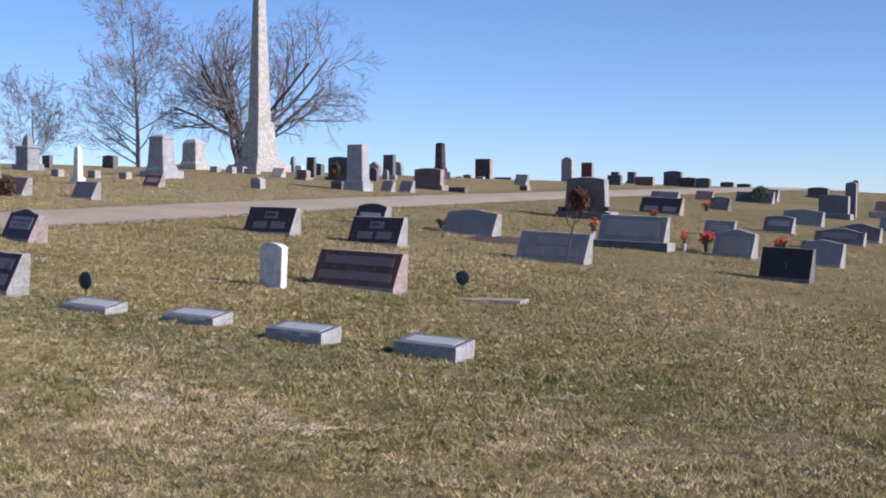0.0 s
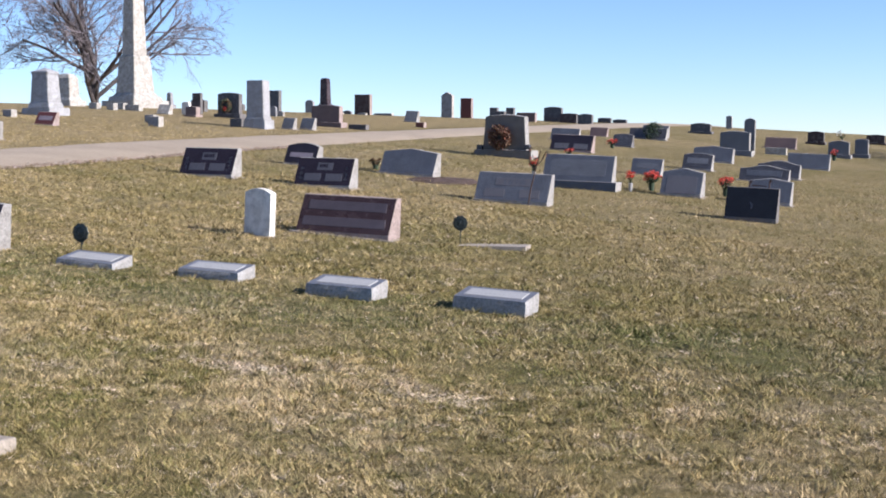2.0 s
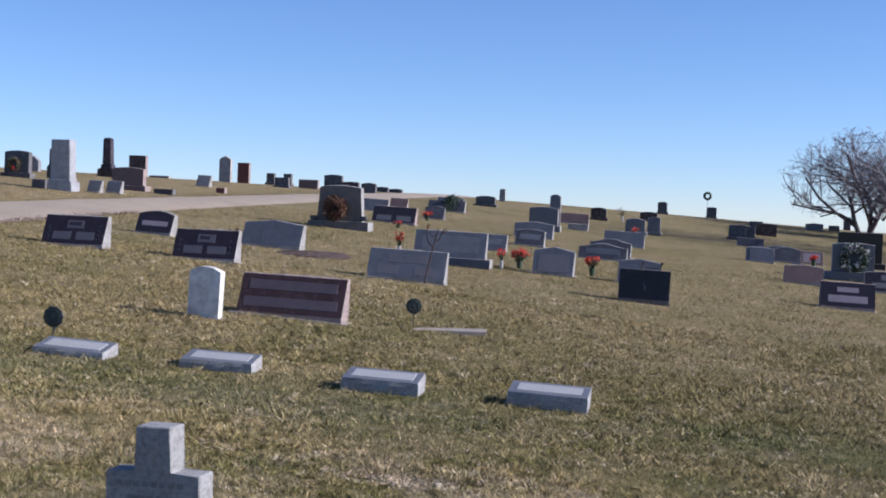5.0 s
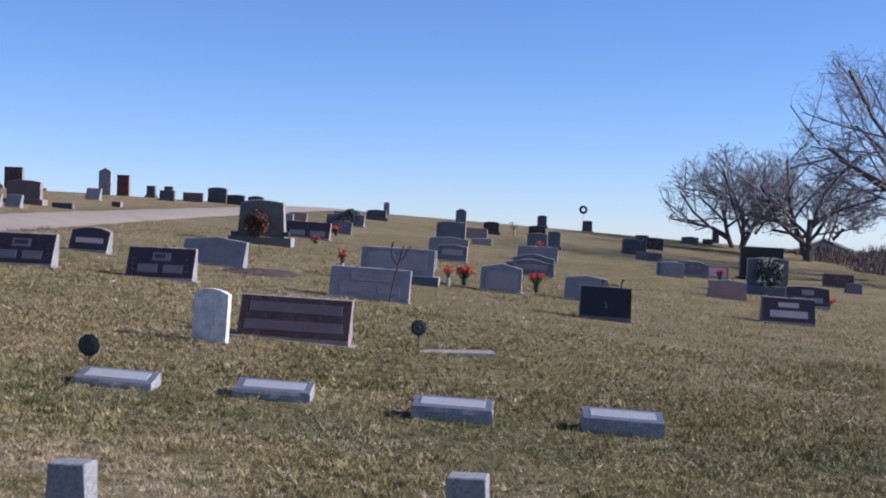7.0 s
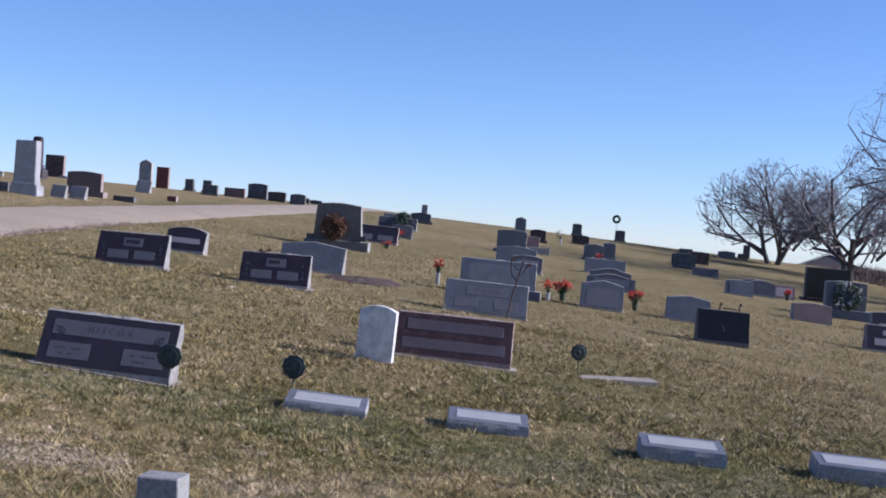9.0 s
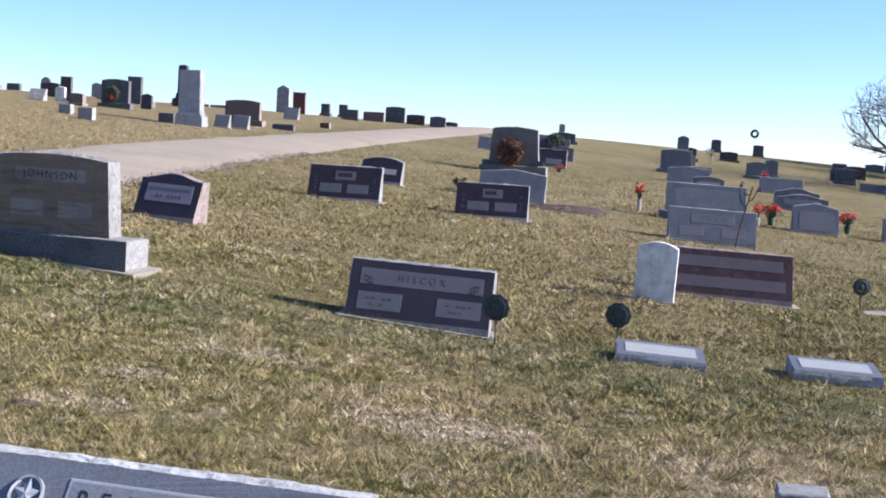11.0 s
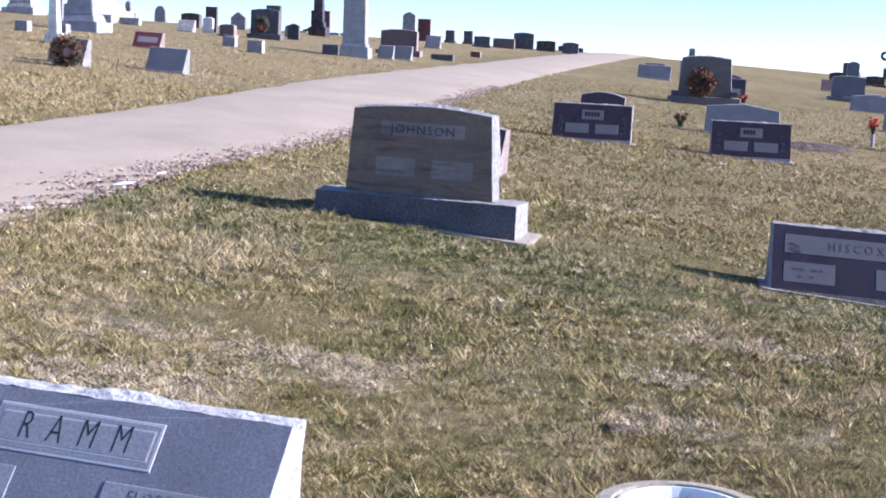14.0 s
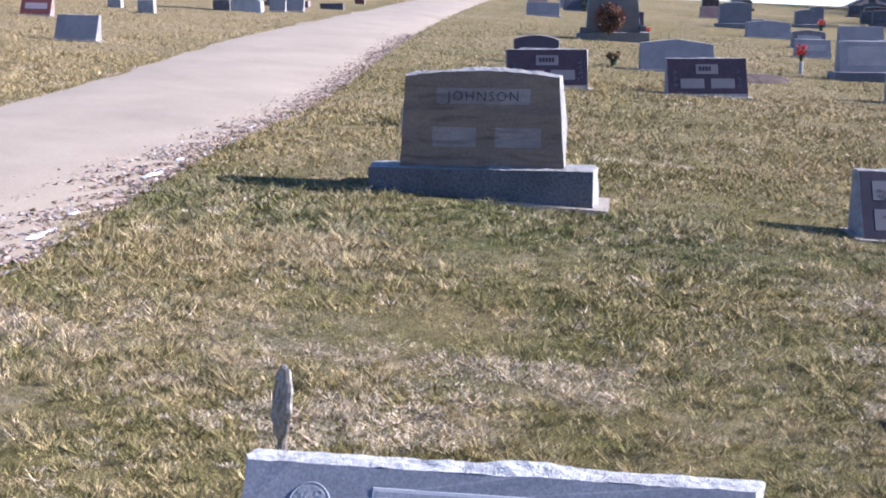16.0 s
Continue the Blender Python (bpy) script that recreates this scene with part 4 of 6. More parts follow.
wx, wy = front_of(2.84, 29.5, -30, -0.06, -0.08)
wreath(wx, wy, g(2.84, 29.5) + 0.42, 0.21, -30, "dry brown and red wreath hung on a headstone", [TWIG_BROWN, TWIG_BROWN, IRON, RUST_LEAF], n=2200, tube_r=0.5)

# big die with the white-flowered wreath and the dark die behind it
headstone("headstone", 13.05, 25.95, 0.86, 0.84, "grey granite headstone with a white-flowered wreath", d=0.2, rz=-30, face=GREY, side=PITCH, top="arc", bulge=0.03, base=(1.15, 0.2, 0.4))
wx, wy = front_of(13.05, 25.95, -30, 0.02, -0.10)
wreath(wx, wy, g(13.05, 25.95) + 0.50, 0.27, -30, "evergreen wreath with white flowers on a headstone", [LEAF, LEAF, LEAF, PETAL_WHITE], n=1500, tube_r=0.36)
headstone("headstone", 16.1, 29.85, 1.05, 0.90, "large dark granite headstone on a plinth", d=0.24, rz=-30, face=BLACK, side=PITCH_DARK, top="flat", base=(1.2, 0.12, 0.44))
headstone("slant_marker", 12.85, 29.3, 0.52, 0.36, "blue-grey slant marker, one of a pair", d=0.26, top_d=0.1, rz=-30, face=BLUEGREY, side=PITCH, top="arc", bulge=0.03)
headstone("headstone", 14.0, 30.12, 0.6, 0.37, "dark granite slant marker, one of a pair", d=0.26, top_d=0.1, rz=-30, face=GREY_DARK, side=PITCH, top="arc", bulge=0.05)


# ---- old monuments beyond the lane ----
def stepped(name, x, y, rz, steps, mat_, label, category="monument"):
    """Stacked dressed blocks: (width, depth, height, taper, part name, gable)."""
    w0, d0 = steps[0][0], steps[0][1]
    z = min(g(x + a, y + b_) for a in (-w0 / 2, w0 / 2) for b_ in (-d0 / 2, d0 / 2)) - 0.02
    ob = thing(name, x, y, z, rz, label, category)
    h = 0.0
    first = True
    for w, d, hh, tp, nm, gable in steps:
        if first:
            hh += g(x, y) - z
            first = False
        bm = bmesh.new()
        lo = [bm.verts.new((sx * w / 2, sy * d / 2, h)) for sx, sy in ((-1, -1), (1, -1), (1, 1), (-1, 1))]
        hi = [bm.verts.new((sx * w / 2 * (1 - tp), sy * d / 2 * (1 - tp), h + hh)) for sx, sy in ((-1, -1), (1, -1), (1, 1), (-1, 1))]
        for i in range(4):
            bm.faces.new((lo[i], lo[(i + 1) % 4], hi[(i + 1) % 4], hi[i]))
        bm.faces.new(lo[::-1])
        if gable:
            ap = bm.verts.new((0, 0, h + hh + gable))
            for i in range(4):
                bm.faces.new((hi[i], hi[(i + 1) % 4], ap))
        else:
            bm.faces.new(hi)
        bmesh.ops.bevel(bm, geom=list(bm.edges), offset=min(0.012, w * 0.05), segments=2, affect="EDGES")
        part(nm, bm, mat_, ob)
        h += hh
    return ob, h


stepped("obelisk", -6.42, 45.3, -42, ((1.50, 1.50, 0.20, 0.0, "base_step", 0), (1.22, 1.22, 0.14, 0.06, "upper_step", 0), (1.04, 1.04, 0.11, 0.16, "moulding", 0), (0.86, 0.86, 1.14, 0.2, "pedestal", 0), (0.68, 0.68, 0.05, 0.12, "cap_moulding", 0), (0.55, 0.55, 5.6, 0.6, "shaft", 0.4)), LIME, "tall weathered pale stone obelisk on a stepped base", "obelisk")
stepped("monument", -7.62, 35.6, -30, ((0.86, 0.80, 0.17, 0.02, "base_step", 0), (0.66, 0.60, 0.14, 0.12, "moulding", 0), (0.55, 0.50, 0.68, 0.14, "die", 0), (0.50, 0.45, 0.07, -0.04, "cap", 0.10)), LIME_GREY2, "pale grey stone monument with a shouldered peaked cap")
stepped("monument", -8.3, 43.6, -30, ((0.86, 0.78, 0.15, 0.02, "base_step", 0), (0.68, 0.60, 0.11, 0.12, "moulding", 0), (0.58, 0.48, 0.56, 0.06, "die", 0), (0.55, 0.45, 0.12, 0.3, "rounded_cap", 0.05)), LIME, "pale stone monument with a rounded cap")
stepped("monument", -11.35, 36.3, -30, ((0.62, 0.6, 0.16, 0.02, "base_step", 0), (0.46, 0.44, 0.42, 0.03, "die", 0), (0.54, 0.52, 0.06, 0.1, "cap", 0), (0.24, 0.24, 0.26, 0.3, "finial", 0.06)), LIME_GREY, "weathered brown-grey monument with a pale finial")
stepped("monument", -8.55, 31.0, -30, ((0.26, 0.26, 0.16, 0.05, "base_step", 0), (0.17, 0.17, 0.66, 0.25, "shaft", 0.08)), MARBLE, "slender white marble obelisk")
stepped("monument", -10.45, 31.0, -34, ((0.34, 0.16, 0.10, 0.05, "base_step", 0), (0.28, 0.10, 0.72, 0.1, "tablet", 0.04)), LIME, "leaning pale weathered tablet")
stepped("monument", -5.4, 46.2, -30, ((0.30, 0.30, 0.12, 0.05, "base_step", 0), (0.18, 0.18, 0.36, 0.2, "shaft", 0.06)), LIME_GREY, "slender grey stone obelisk")
stepped("monument", -0.38, 44.75, -30, ((0.50, 0.50, 0.24, 0.02, "base_step", 0), (0.36, 0.36, 0.14, 0.12, "moulding", 0), (0.27, 0.27, 0.72, 0.12, "shaft", 0), (0.25, 0.25, 0.08, 0.2, "cap", 0.02)), BROWN, "dark red-brown granite pillar monument")
stepped("monument", -2.38, 34.45, -28, ((0.62, 0.50, 0.20, 0.02, "base_step", 0), (0.52, 0.42, 0.08, 0.06, "moulding", 0), (0.47, 0.36, 0.88, 0.05, "die", 0.0)), LIME_GREY2, "tall pale grey granite die on a stepped base")
headstone("headstone", -3.3, 38.8, 0.66, 0.72, "dark granite headstone with a wreath on a plinth", d=0.2, rz=-26, face=GREY_DARK, side=PITCH_DARK, top="arc", bulge=0.04, base=(0.8, 0.12, 0.36))
wx, wy = front_of(-3.3, 38.8, -26, -0.04, -0.06)
wreath(wx, wy, g(-3.3, 38.8) + 0.34, 0.18, -26, "green wreath with a red bow on a headstone", [LEAF, LEAF, TWIG_BROWN], n=700, bow=PETAL)
wx, wy = front_of(-8.62, 26.7, -30, -0.05, 0.06)
wreath(wx, wy, g(-8.62, 26.7) + 0.20, 0.2, -30, "dry rust-brown wreath leaning on a slant marker", [TWIG_BROWN, RUST_LEAF, LEAF], n=1200, tube_r=0.45)

# ring ornament on a stake above a dark stone near the skyline
RX, RY = 25.85, 53.75
RING = thing("ring_ornament", RX, RY, g(RX, RY), -30, "dark ring wreath on a thin iron stake", "wreath stand")
bm = bmesh.new()
pts = [Vector((0.135 * math.cos(k * math.pi / 12), 0, 0.93 + 0.135 * math.sin(k * math.pi / 12))) for k in range(25)]
tube(bm, pts, [0.055] * 25, 6, False)
part("ring", bm, LEAF, RING)
bm = bmesh.new()
tube(bm, [Vector((0, 0, -0.1)), Vector((0, 0, 0.80))], [0.006, 0.006], 5)
part("stake", bm, IRON, RING)

# ---- the rest of the stones, row by row ----
headstone("headstone", -8.05, 36.76, 0.19, 0.56, "thin weathered grey tablet on the lawn", d=0.09, rz=-30, face=LIME_GREY, side=LIME_GREY)
headstone("low_marker", -6.52, 41.39, 0.36, 0.19, "small pale limestone foot marker", d=.2, rz=-30, face=LIME, side=LIME)
headstone("low_marker", -3.62, 60.41, 0.52, 0.55, "low dark granite marker on the crest", d=.2, rz=-30, face=GREY_DARK, side=PITCH_DARK)
headstone("headstone", -2.43, 60.26, 0.43, 0.86, "old round-topped grey stone", d=0.20, rz=-30, face=LIME_GREY, side=LIME_GREY, top="round", bulge=0.26)
headstone("headstone", -4.32, 42.68, 0.49, 0.37, "wide dark granite headstone", d=0.20, rz=-30, face=BROWN, side=PITCH_DARK, top="arc", bulge=0.03)
headstone("slant_marker", -5.07, 39.06, 0.39, 0.28, "low pale stone marker", d=0.21, top_d=0.08, plate=0.05, rz=-30, face=LIME, side=LIME)
headstone("headstone", -4.47, 39.46, 0.24, 0.37, "leaning white marble tablet", d=0.11, rz=-30, face=MARBLE, side=MARBLE, top="arc", bulge=0.03)
headstone("headstone", -4.22, 40.39, 0.28, 0.60, "tall dark red granite headstone", d=0.12, rz=-30, face=BROWN, side=PITCH_DARK)
headstone("headstone", 1.13, 50.22, 0.62, 0.73, "tall dark red-brown granite headstone near the crest", d=0.20, rz=-30, face=BROWN, side=PITCH_ROSE)
headstone("headstone", -2.61, 45.01, 0.42, 0.48, "old peaked grey stone", d=0.19, rz=-30, face=LIME_GREY, side=LIME_GREY, top="gable", bulge=0.17)
headstone("headstone", -2.05, 41.50, 0.19, 0.30, "small old round-topped stone", d=0.09, rz=-30, face=LIME_GREY, side=LIME_GREY, top="round", bulge=0.06)
headstone("headstone", -1.86, 42.01, 0.25, 0.15, "small pale old stone", d=0.11, rz=-30, face=LIME, side=LIME, top="round", bulge=0.03)
headstone("headstone", 0.25, 49.01, 0.28, 0.05, "small grey round-topped stone", d=0.13, rz=-30, face=LIME_GREY, side=LIME, top="round", bulge=0.01)
headstone("headstone", 0.54, 49.51, 0.34, 0.14, "small dark peaked stone", d=0.15, rz=-30, face=GREY_DARK, side=LIME_GREY, top="gable", bulge=0.05)
headstone("headstone", 0.98, 48.01, 0.31, 0.09, "small grey round-topped stone near a tall die", d=0.14, rz=-30, face=LIME_GREY, side=LIME, top="round", bulge=0.02)
headstone("low_marker", 1.87, 50.09, 0.71, 0.08, "low wide grey stone on the crest", d=.2, rz=-30, face=GREY, side=LIME)
headstone("low_marker", 0.13, 36.16, 0.50, 0.14, "low dark block beside the lane", d=.2, rz=-30, face=GREY_DARK, side=PITCH_DARK)
headstone("headstone", -4.29, 38.26, 0.34, 0.30, "rose granite headstone on its plinth", d=0.20, base=(0.41, 0.06, 0.36), rz=-30, face=ROSE, side=PITCH_ROSE, top="arc", bulge=0.02)
headstone("headstone", -0.56, 59.98, 0.38, 0.76, "old grey upright stone", d=0.17, rz=-30, face=LIME_GREY, side=LIME_GREY, top="arc", bulge=0.08)
headstone("low_marker", -5.00, 34.37, 0.25, 0.20, "small pale stone block in the grass", d=.2, rz=-30, face=LIME_GREY, side=LIME)
headstone("headstone", -2.04, 43.26, 0.38, 0.74, "tall dark granite headstone", d=0.17, rz=-30, face=GREY_DARK, side=PITCH_DARK)
headstone("headstone", -2.33, 39.88, 0.28, 0.39, "dark headstone with a curved top", d=0.12, rz=-30, face=GREY_DARK, side=PITCH_DARK, top="arc", bulge=0.06)
headstone("slant_marker", -7.01, 31.50, 0.50, 0.30, "polished red granite slant marker", d=0.23, top_d=0.09, plate=0.05, rz=-30, face=REDGRAN, side=PITCH_ROSE, panels=PANELS_1, panel_mat=FROST_ROSE)
headstone("slant_marker", -7.39, 27.00, 0.56, 0.35, "blue-grey granite slant marker", d=0.26, top_d=0.10, plate=0.05, rz=-30, face=BLUEGREY, side=PITCH)
headstone("slant_marker", -8.74, 26.94, 0.52, 0.37, "brown granite slant marker beside the lane", d=0.27, top_d=0.11, plate=0.05, rz=-30, face=ROSE, side=PITCH)
headstone("low_marker", -2.93, 34.37, 0.33, 0.22, "low dark granite marker beside a tall die", d=.2, rz=-30, face=GREY_DARK, side=PITCH_DARK)
headstone("slant_marker", -1.69, 34.64, 0.32, 0.29, "small grey slant marker, one of a pair", d=0.21, top_d=0.09, plate=0.05, rz=-30, face=BLUEGREY, side=PITCH)
headstone("slant_marker", -1.22, 34.90, 0.36, 0.30, "small grey slant marker, one of a pair", d=0.22, top_d=0.09, plate=0.05, rz=-30, face=BLUEGREY, side=PITCH)
headstone("headstone", -0.71, 36.76, 0.83, 0.61, "rose-grey granite headstone on a wide plinth", d=0.20, base=(1.02, 0.12, 0.36), rz=-30, face=ROSE, side=PITCH_ROSE, top="arc", bulge=0.04)
headstone("headstone", 4.27, 50.66, 0.43, 0.94, "grey headstone with a pointed top on the crest", d=0.20, rz=-30, face=LIME_GREY, side=LIME, top="gable", bulge=0.13)
headstone("headstone", 5.10, 51.49, 0.44, 0.75, "red granite headstone on the crest", d=0.20, rz=-30, face=REDGRAN, side=PITCH_ROSE)
headstone("slant_marker", 2.11, 42.32, 0.41, 0.35, "light grey slant marker", d=0.26, top_d=0.11, plate=0.05, rz=-30, face=GREY, side=PITCH)
headstone("low_marker", 2.06, 39.02, 0.24, 0.15, "small red granite block near the lane", d=.2, rz=-30, face=REDGRAN, side=PITCH_ROSE)
headstone("headstone", 6.18, 51.91, 0.30, 0.44, "dark granite headstone on the skyline", d=0.20, base=(0.37, 0.09, 0.36), rz=-30, face=GREY_DARK, side=PITCH_DARK)
headstone("headstone", 6.78, 51.71, 0.30, 0.46, "dark granite headstone on the skyline", d=0.20, base=(0.37, 0.09, 0.36), rz=-30, face=GREY_DARK, side=PITCH_DARK)
headstone("headstone", 5.64, 47.58, 0.49, 0.36, "dark granite headstone on the skyline", d=0.20, base=(0.59, 0.07, 0.36), rz=-30, face=GREY_DARK, side=PITCH_DARK)
headstone("headstone", 6.88, 48.73, 0.70, 0.32, "wide rose granite headstone on the skyline", d=0.20, rz=-30, face=ROSE, side=PITCH_ROSE)
headstone("headstone", 8.08, 49.88, 0.67, 0.55, "broad dark granite headstone on the skyline", d=0.20, rz=-30, face=GREY_DARK, side=PITCH_DARK, top="arc", bulge=0.04)
headstone("headstone", 8.45, 48.88, 0.62, 0.35, "brown granite headstone on the skyline", d=0.20, rz=-30, face=BROWN, side=PITCH_DARK, top="arc", bulge=0.02)
headstone("headstone", 8.79, 47.72, 0.52, 0.38, "dark granite headstone on the skyline", d=0.20, rz=-30, face=GREY_DARK, side=PITCH_DARK, top="arc", bulge=0.04)
headstone("headstone", 10.42, 51.53, 0.50, 0.20, "dark granite headstone with a curved top", d=0.20, rz=-30, face=GREY_DARK, side=PITCH_DARK, top="arc", bulge=0.02)
headstone("headstone", 11.22, 52.33, 0.53, 0.15, "low dark granite headstone on the crest", d=0.20, rz=-30, face=GREY_DARK, side=PITCH_DARK, top="arc", bulge=0.02)
headstone("slant_marker", 4.93, 32.34, 1.03, 0.40, "plum granite slant marker with worn panels", d=0.30, top_d=0.12, plate=0.05, rz=-30, face=PLUM, side=PITCH_ROSE, panels=PANELS_2)
headstone("slant_marker", 5.67, 36.53, 0.78, 0.33, "blue-grey slant marker on the rise", d=0.25, top_d=0.10, plate=0.05, rz=-30, face=BLUEGREY, side=PITCH)
headstone("slant_marker", 7.29, 39.42, 0.51, 0.27, "rose granite slant marker on the rise", d=0.20, top_d=0.08, plate=0.05, rz=-30, face=ROSE, side=PITCH_ROSE)
headstone("slant_marker", 6.89, 35.13, 0.52, 0.35, "dark granite slant marker with red flowers beside it", d=0.27, top_d=0.11, plate=0.05, rz=-30, face=GREY_DARK, side=PITCH_DARK, top="arc", bulge=0.04)
headstone("slant_marker", 8.50, 39.58, 0.52, 0.31, "dark grey slant marker", d=0.23, top_d=0.09, plate=0.05, rz=-30, face=GREY_DARK, side=PITCH_DARK)
headstone("slant_marker", 9.04, 39.28, 0.43, 0.35, "dark grey slant marker beside an evergreen", d=0.26, top_d=0.10, plate=0.05, rz=-30, face=GREY_DARK, side=PITCH)
headstone("slant_marker", 9.39, 40.93, 0.80, 0.36, "grey slant marker behind an evergreen", d=0.27, top_d=0.11, plate=0.05, rz=-30, face=BLUEGREY, side=PITCH)
headstone("headstone", 12.00, 44.69, 0.66, 0.38, "dark granite headstone on a low plinth", d=0.20, base=(0.80, 0.08, 0.36), rz=-30, face=GREY_DARK, side=PITCH_DARK, top="arc", bulge=0.04)
headstone("headstone", 15.04, 50.69, 0.22, 0.49, "thin tall grey tablet on the skyline", d=0.10, rz=-30, face=LIME_GREY, side=LIME, top="arc", bulge=0.03)
headstone("headstone", 10.28, 35.09, 0.28, 0.94, "tall grey die set behind a wide one", d=0.13, rz=-30, face=GREY, side=PITCH, top="arc", bulge=0.06)
headstone("headstone", 9.59, 34.28, 0.75, 0.65, "large grey granite headstone on a plinth", d=0.20, base=(0.91, 0.13, 0.36), rz=-30, face=GREY, side=PITCH, top="arc", bulge=0.04)
headstone("slant_marker", 8.06, 31.34, 0.92, 0.39, "wide grey granite slant marker", d=0.29, top_d=0.12, plate=0.05, rz=-30, face=BLUEGREY, side=PITCH, top="peak", bulge=0.05)
headstone("slant_marker", 6.90, 28.83, 0.63, 0.37, "dark granite slant marker", d=0.28, top_d=0.11, plate=0.05, rz=-30, face=GREY_DARK, side=PITCH, top="arc", bulge=0.04, panels=PANELS_1, panel_mat=GREY)
headstone("slant_marker", 5.93, 21.95, 0.70, 0.43, "light grey slant marker with a peaked top", d=0.30, top_d=0.12, plate=0.05, rz=-30, face=BLUEGREY, side=PITCH, top="peak", bulge=0.05)
headstone("slant_marker", 7.59, 26.69, 0.97, 0.34, "dark granite slant marker with a curved top", d=0.25, top_d=0.10, plate=0.05, rz=-30, face=GREY_DARK, side=PITCH, top="serp", bulge=0.07, panels=PANELS_1, panel_mat=BLUEGREY)
headstone("slant_marker", 8.29, 27.77, 0.87, 0.38, "dark granite slant marker with a curved top", d=0.28, top_d=0.11, plate=0.05, rz=-30, face=GREY_DARK, side=PITCH, top="serp", bulge=0.08)
headstone("slant_marker", 10.14, 30.77, 0.95, 0.37, "wide grey slant marker", d=0.28, top_d=0.11, plate=0.05, rz=-30, face=BLUEGREY, side=PITCH)
headstone("headstone", 12.89, 35.51, 0.54, 0.49, "grey granite headstone with a curved top", d=0.20, base=(0.66, 0.10, 0.36), rz=-30, face=GREY, side=PITCH, top="arc", bulge=0.05)
headstone("headstone", 13.80, 36.12, 0.35, 0.54, "light grey granite headstone", d=0.20, base=(0.43, 0.11, 0.36), rz=-30, face=GREY, side=PITCH, top="arc", bulge=0.03)
headstone("headstone", 17.67, 43.72, 0.58, 0.36, "brown granite headstone on the rise", d=0.20, base=(0.70, 0.07, 0.36), rz=-30, face=BROWN, side=PITCH_DARK, top="arc", bulge=0.03)
headstone("headstone", 22.45, 51.53, 0.38, 0.53, "tall dark granite headstone on the skyline", d=0.20, base=(0.46, 0.11, 0.36), rz=-30, face=GREY_DARK, side=PITCH_DARK, top="arc", bulge=0.03)
headstone("headstone", 25.95, 53.55, 0.42, 0.48, "dark headstone below a ring ornament", d=0.20, base=(0.47, 0.07, 0.36), rz=-30, face=GREY_DARK, side=PITCH_DARK, top="arc", bulge=0.02)
headstone("headstone", 20.46, 40.75, 0.67, 0.42, "brown granite headstone near the skyline", d=0.20, rz=-30, face=BROWN, side=PITCH_DARK, top="arc", bulge=0.03)
headstone("headstone", 18.18, 38.52, 0.74, 0.38, "grey granite headstone on the far slope", d=0.20, rz=-30, face=GREY_DARK, side=PITCH_DARK)
headstone("slant_marker", 15.90, 34.45, 0.72, 0.25, "low dark slant marker on the far slope", d=0.19, top_d=0.08, plate=0.05, rz=-30, face=GREY_DARK, side=PITCH_DARK)
headstone("slant_marker", 12.93, 29.24, 0.56, 0.36, "blue-grey slant marker, one of a close pair", d=0.27, top_d=0.11, plate=0.05, rz=-30, face=BLUEGREY, side=PITCH, top="arc", bulge=0.04)
headstone("slant_marker", 13.96, 29.78, 0.67, 0.38, "dark slant marker with a curved top", d=0.29, top_d=0.11, plate=0.05, rz=-30, face=GREY_DARK, side=PITCH, top="arc", bulge=0.08)
headstone("slant_marker", 12.42, 38.51, 0.88, 0.32, "reddish granite slant marker", d=0.24, top_d=0.10, plate=0.05, rz=-30, face=ROSE, side=PITCH_ROSE)
headstone("low_marker", 11.17, 35.52, 0.55, 0.19, "low pale stone kerb marker", d=.2, rz=-30, face=LIME, side=LIME)
headstone("headstone", 14.81, 41.77, 0.50, 0.44, "brown granite headstone on the rise", d=0.20, base=(0.61, 0.09, 0.36), rz=-30, face=BROWN, side=PITCH_DARK, top="arc", bulge=0.04)
headstone("slant_marker", 8.94, 20.47, 0.86, 0.44, "mahogany granite slant marker with a long panel", d=0.33, top_d=0.13, plate=0.05, rz=-30, face=PLUM, side=PITCH_ROSE, panels=((-0.36, 0.3, 0.36, 0.55), (-0.2, 0.66, 0.2, 0.84)), panel_mat=FROST_ROSE)
headstone("slant_marker", 12.19, 23.70, 0.84, 0.42, "plum granite slant marker beside red flowers", d=0.32, top_d=0.13, plate=0.05, rz=-30, face=PLUM, side=PITCH, top="arc", bulge=0.03, panels=PANELS_3)
headstone("slant_marker", 11.15, 24.98, 0.61, 0.33, "rose-grey granite slant marker", d=0.25, top_d=0.10, plate=0.05, rz=-30, face=ROSE, side=PITCH, top="peak", bulge=0.02)
headstone("slant_marker", 14.64, 29.74, 0.54, 0.32, "rose granite slant marker with red flowers", d=0.24, top_d=0.10, plate=0.05, rz=-30, face=ROSE, side=PITCH_ROSE, panels=((-0.38, 0.2, 0.38, 0.86),), panel_mat=FROST_ROSE)
headstone("slant_marker", 18.23, 29.41, 0.75, 0.36, "brown granite slant marker with red flowers", d=0.27, top_d=0.11, plate=0.05, rz=-30, face=BROWN, side=PITCH_DARK)
headstone("slant_marker", 17.30, 27.89, 0.39, 0.25, "small dark grey marker", d=0.18, top_d=0.07, plate=0.05, rz=-30, face=GREY_DARK, side=PITCH_DARK)
headstone("headstone", 27.00, 47.49, 0.67, 0.32, "light grey granite headstone under the trees", d=0.20, base=(0.82, 0.06, 0.36), rz=-30, face=GREY, side=PITCH, top="serp", bulge=0.03)
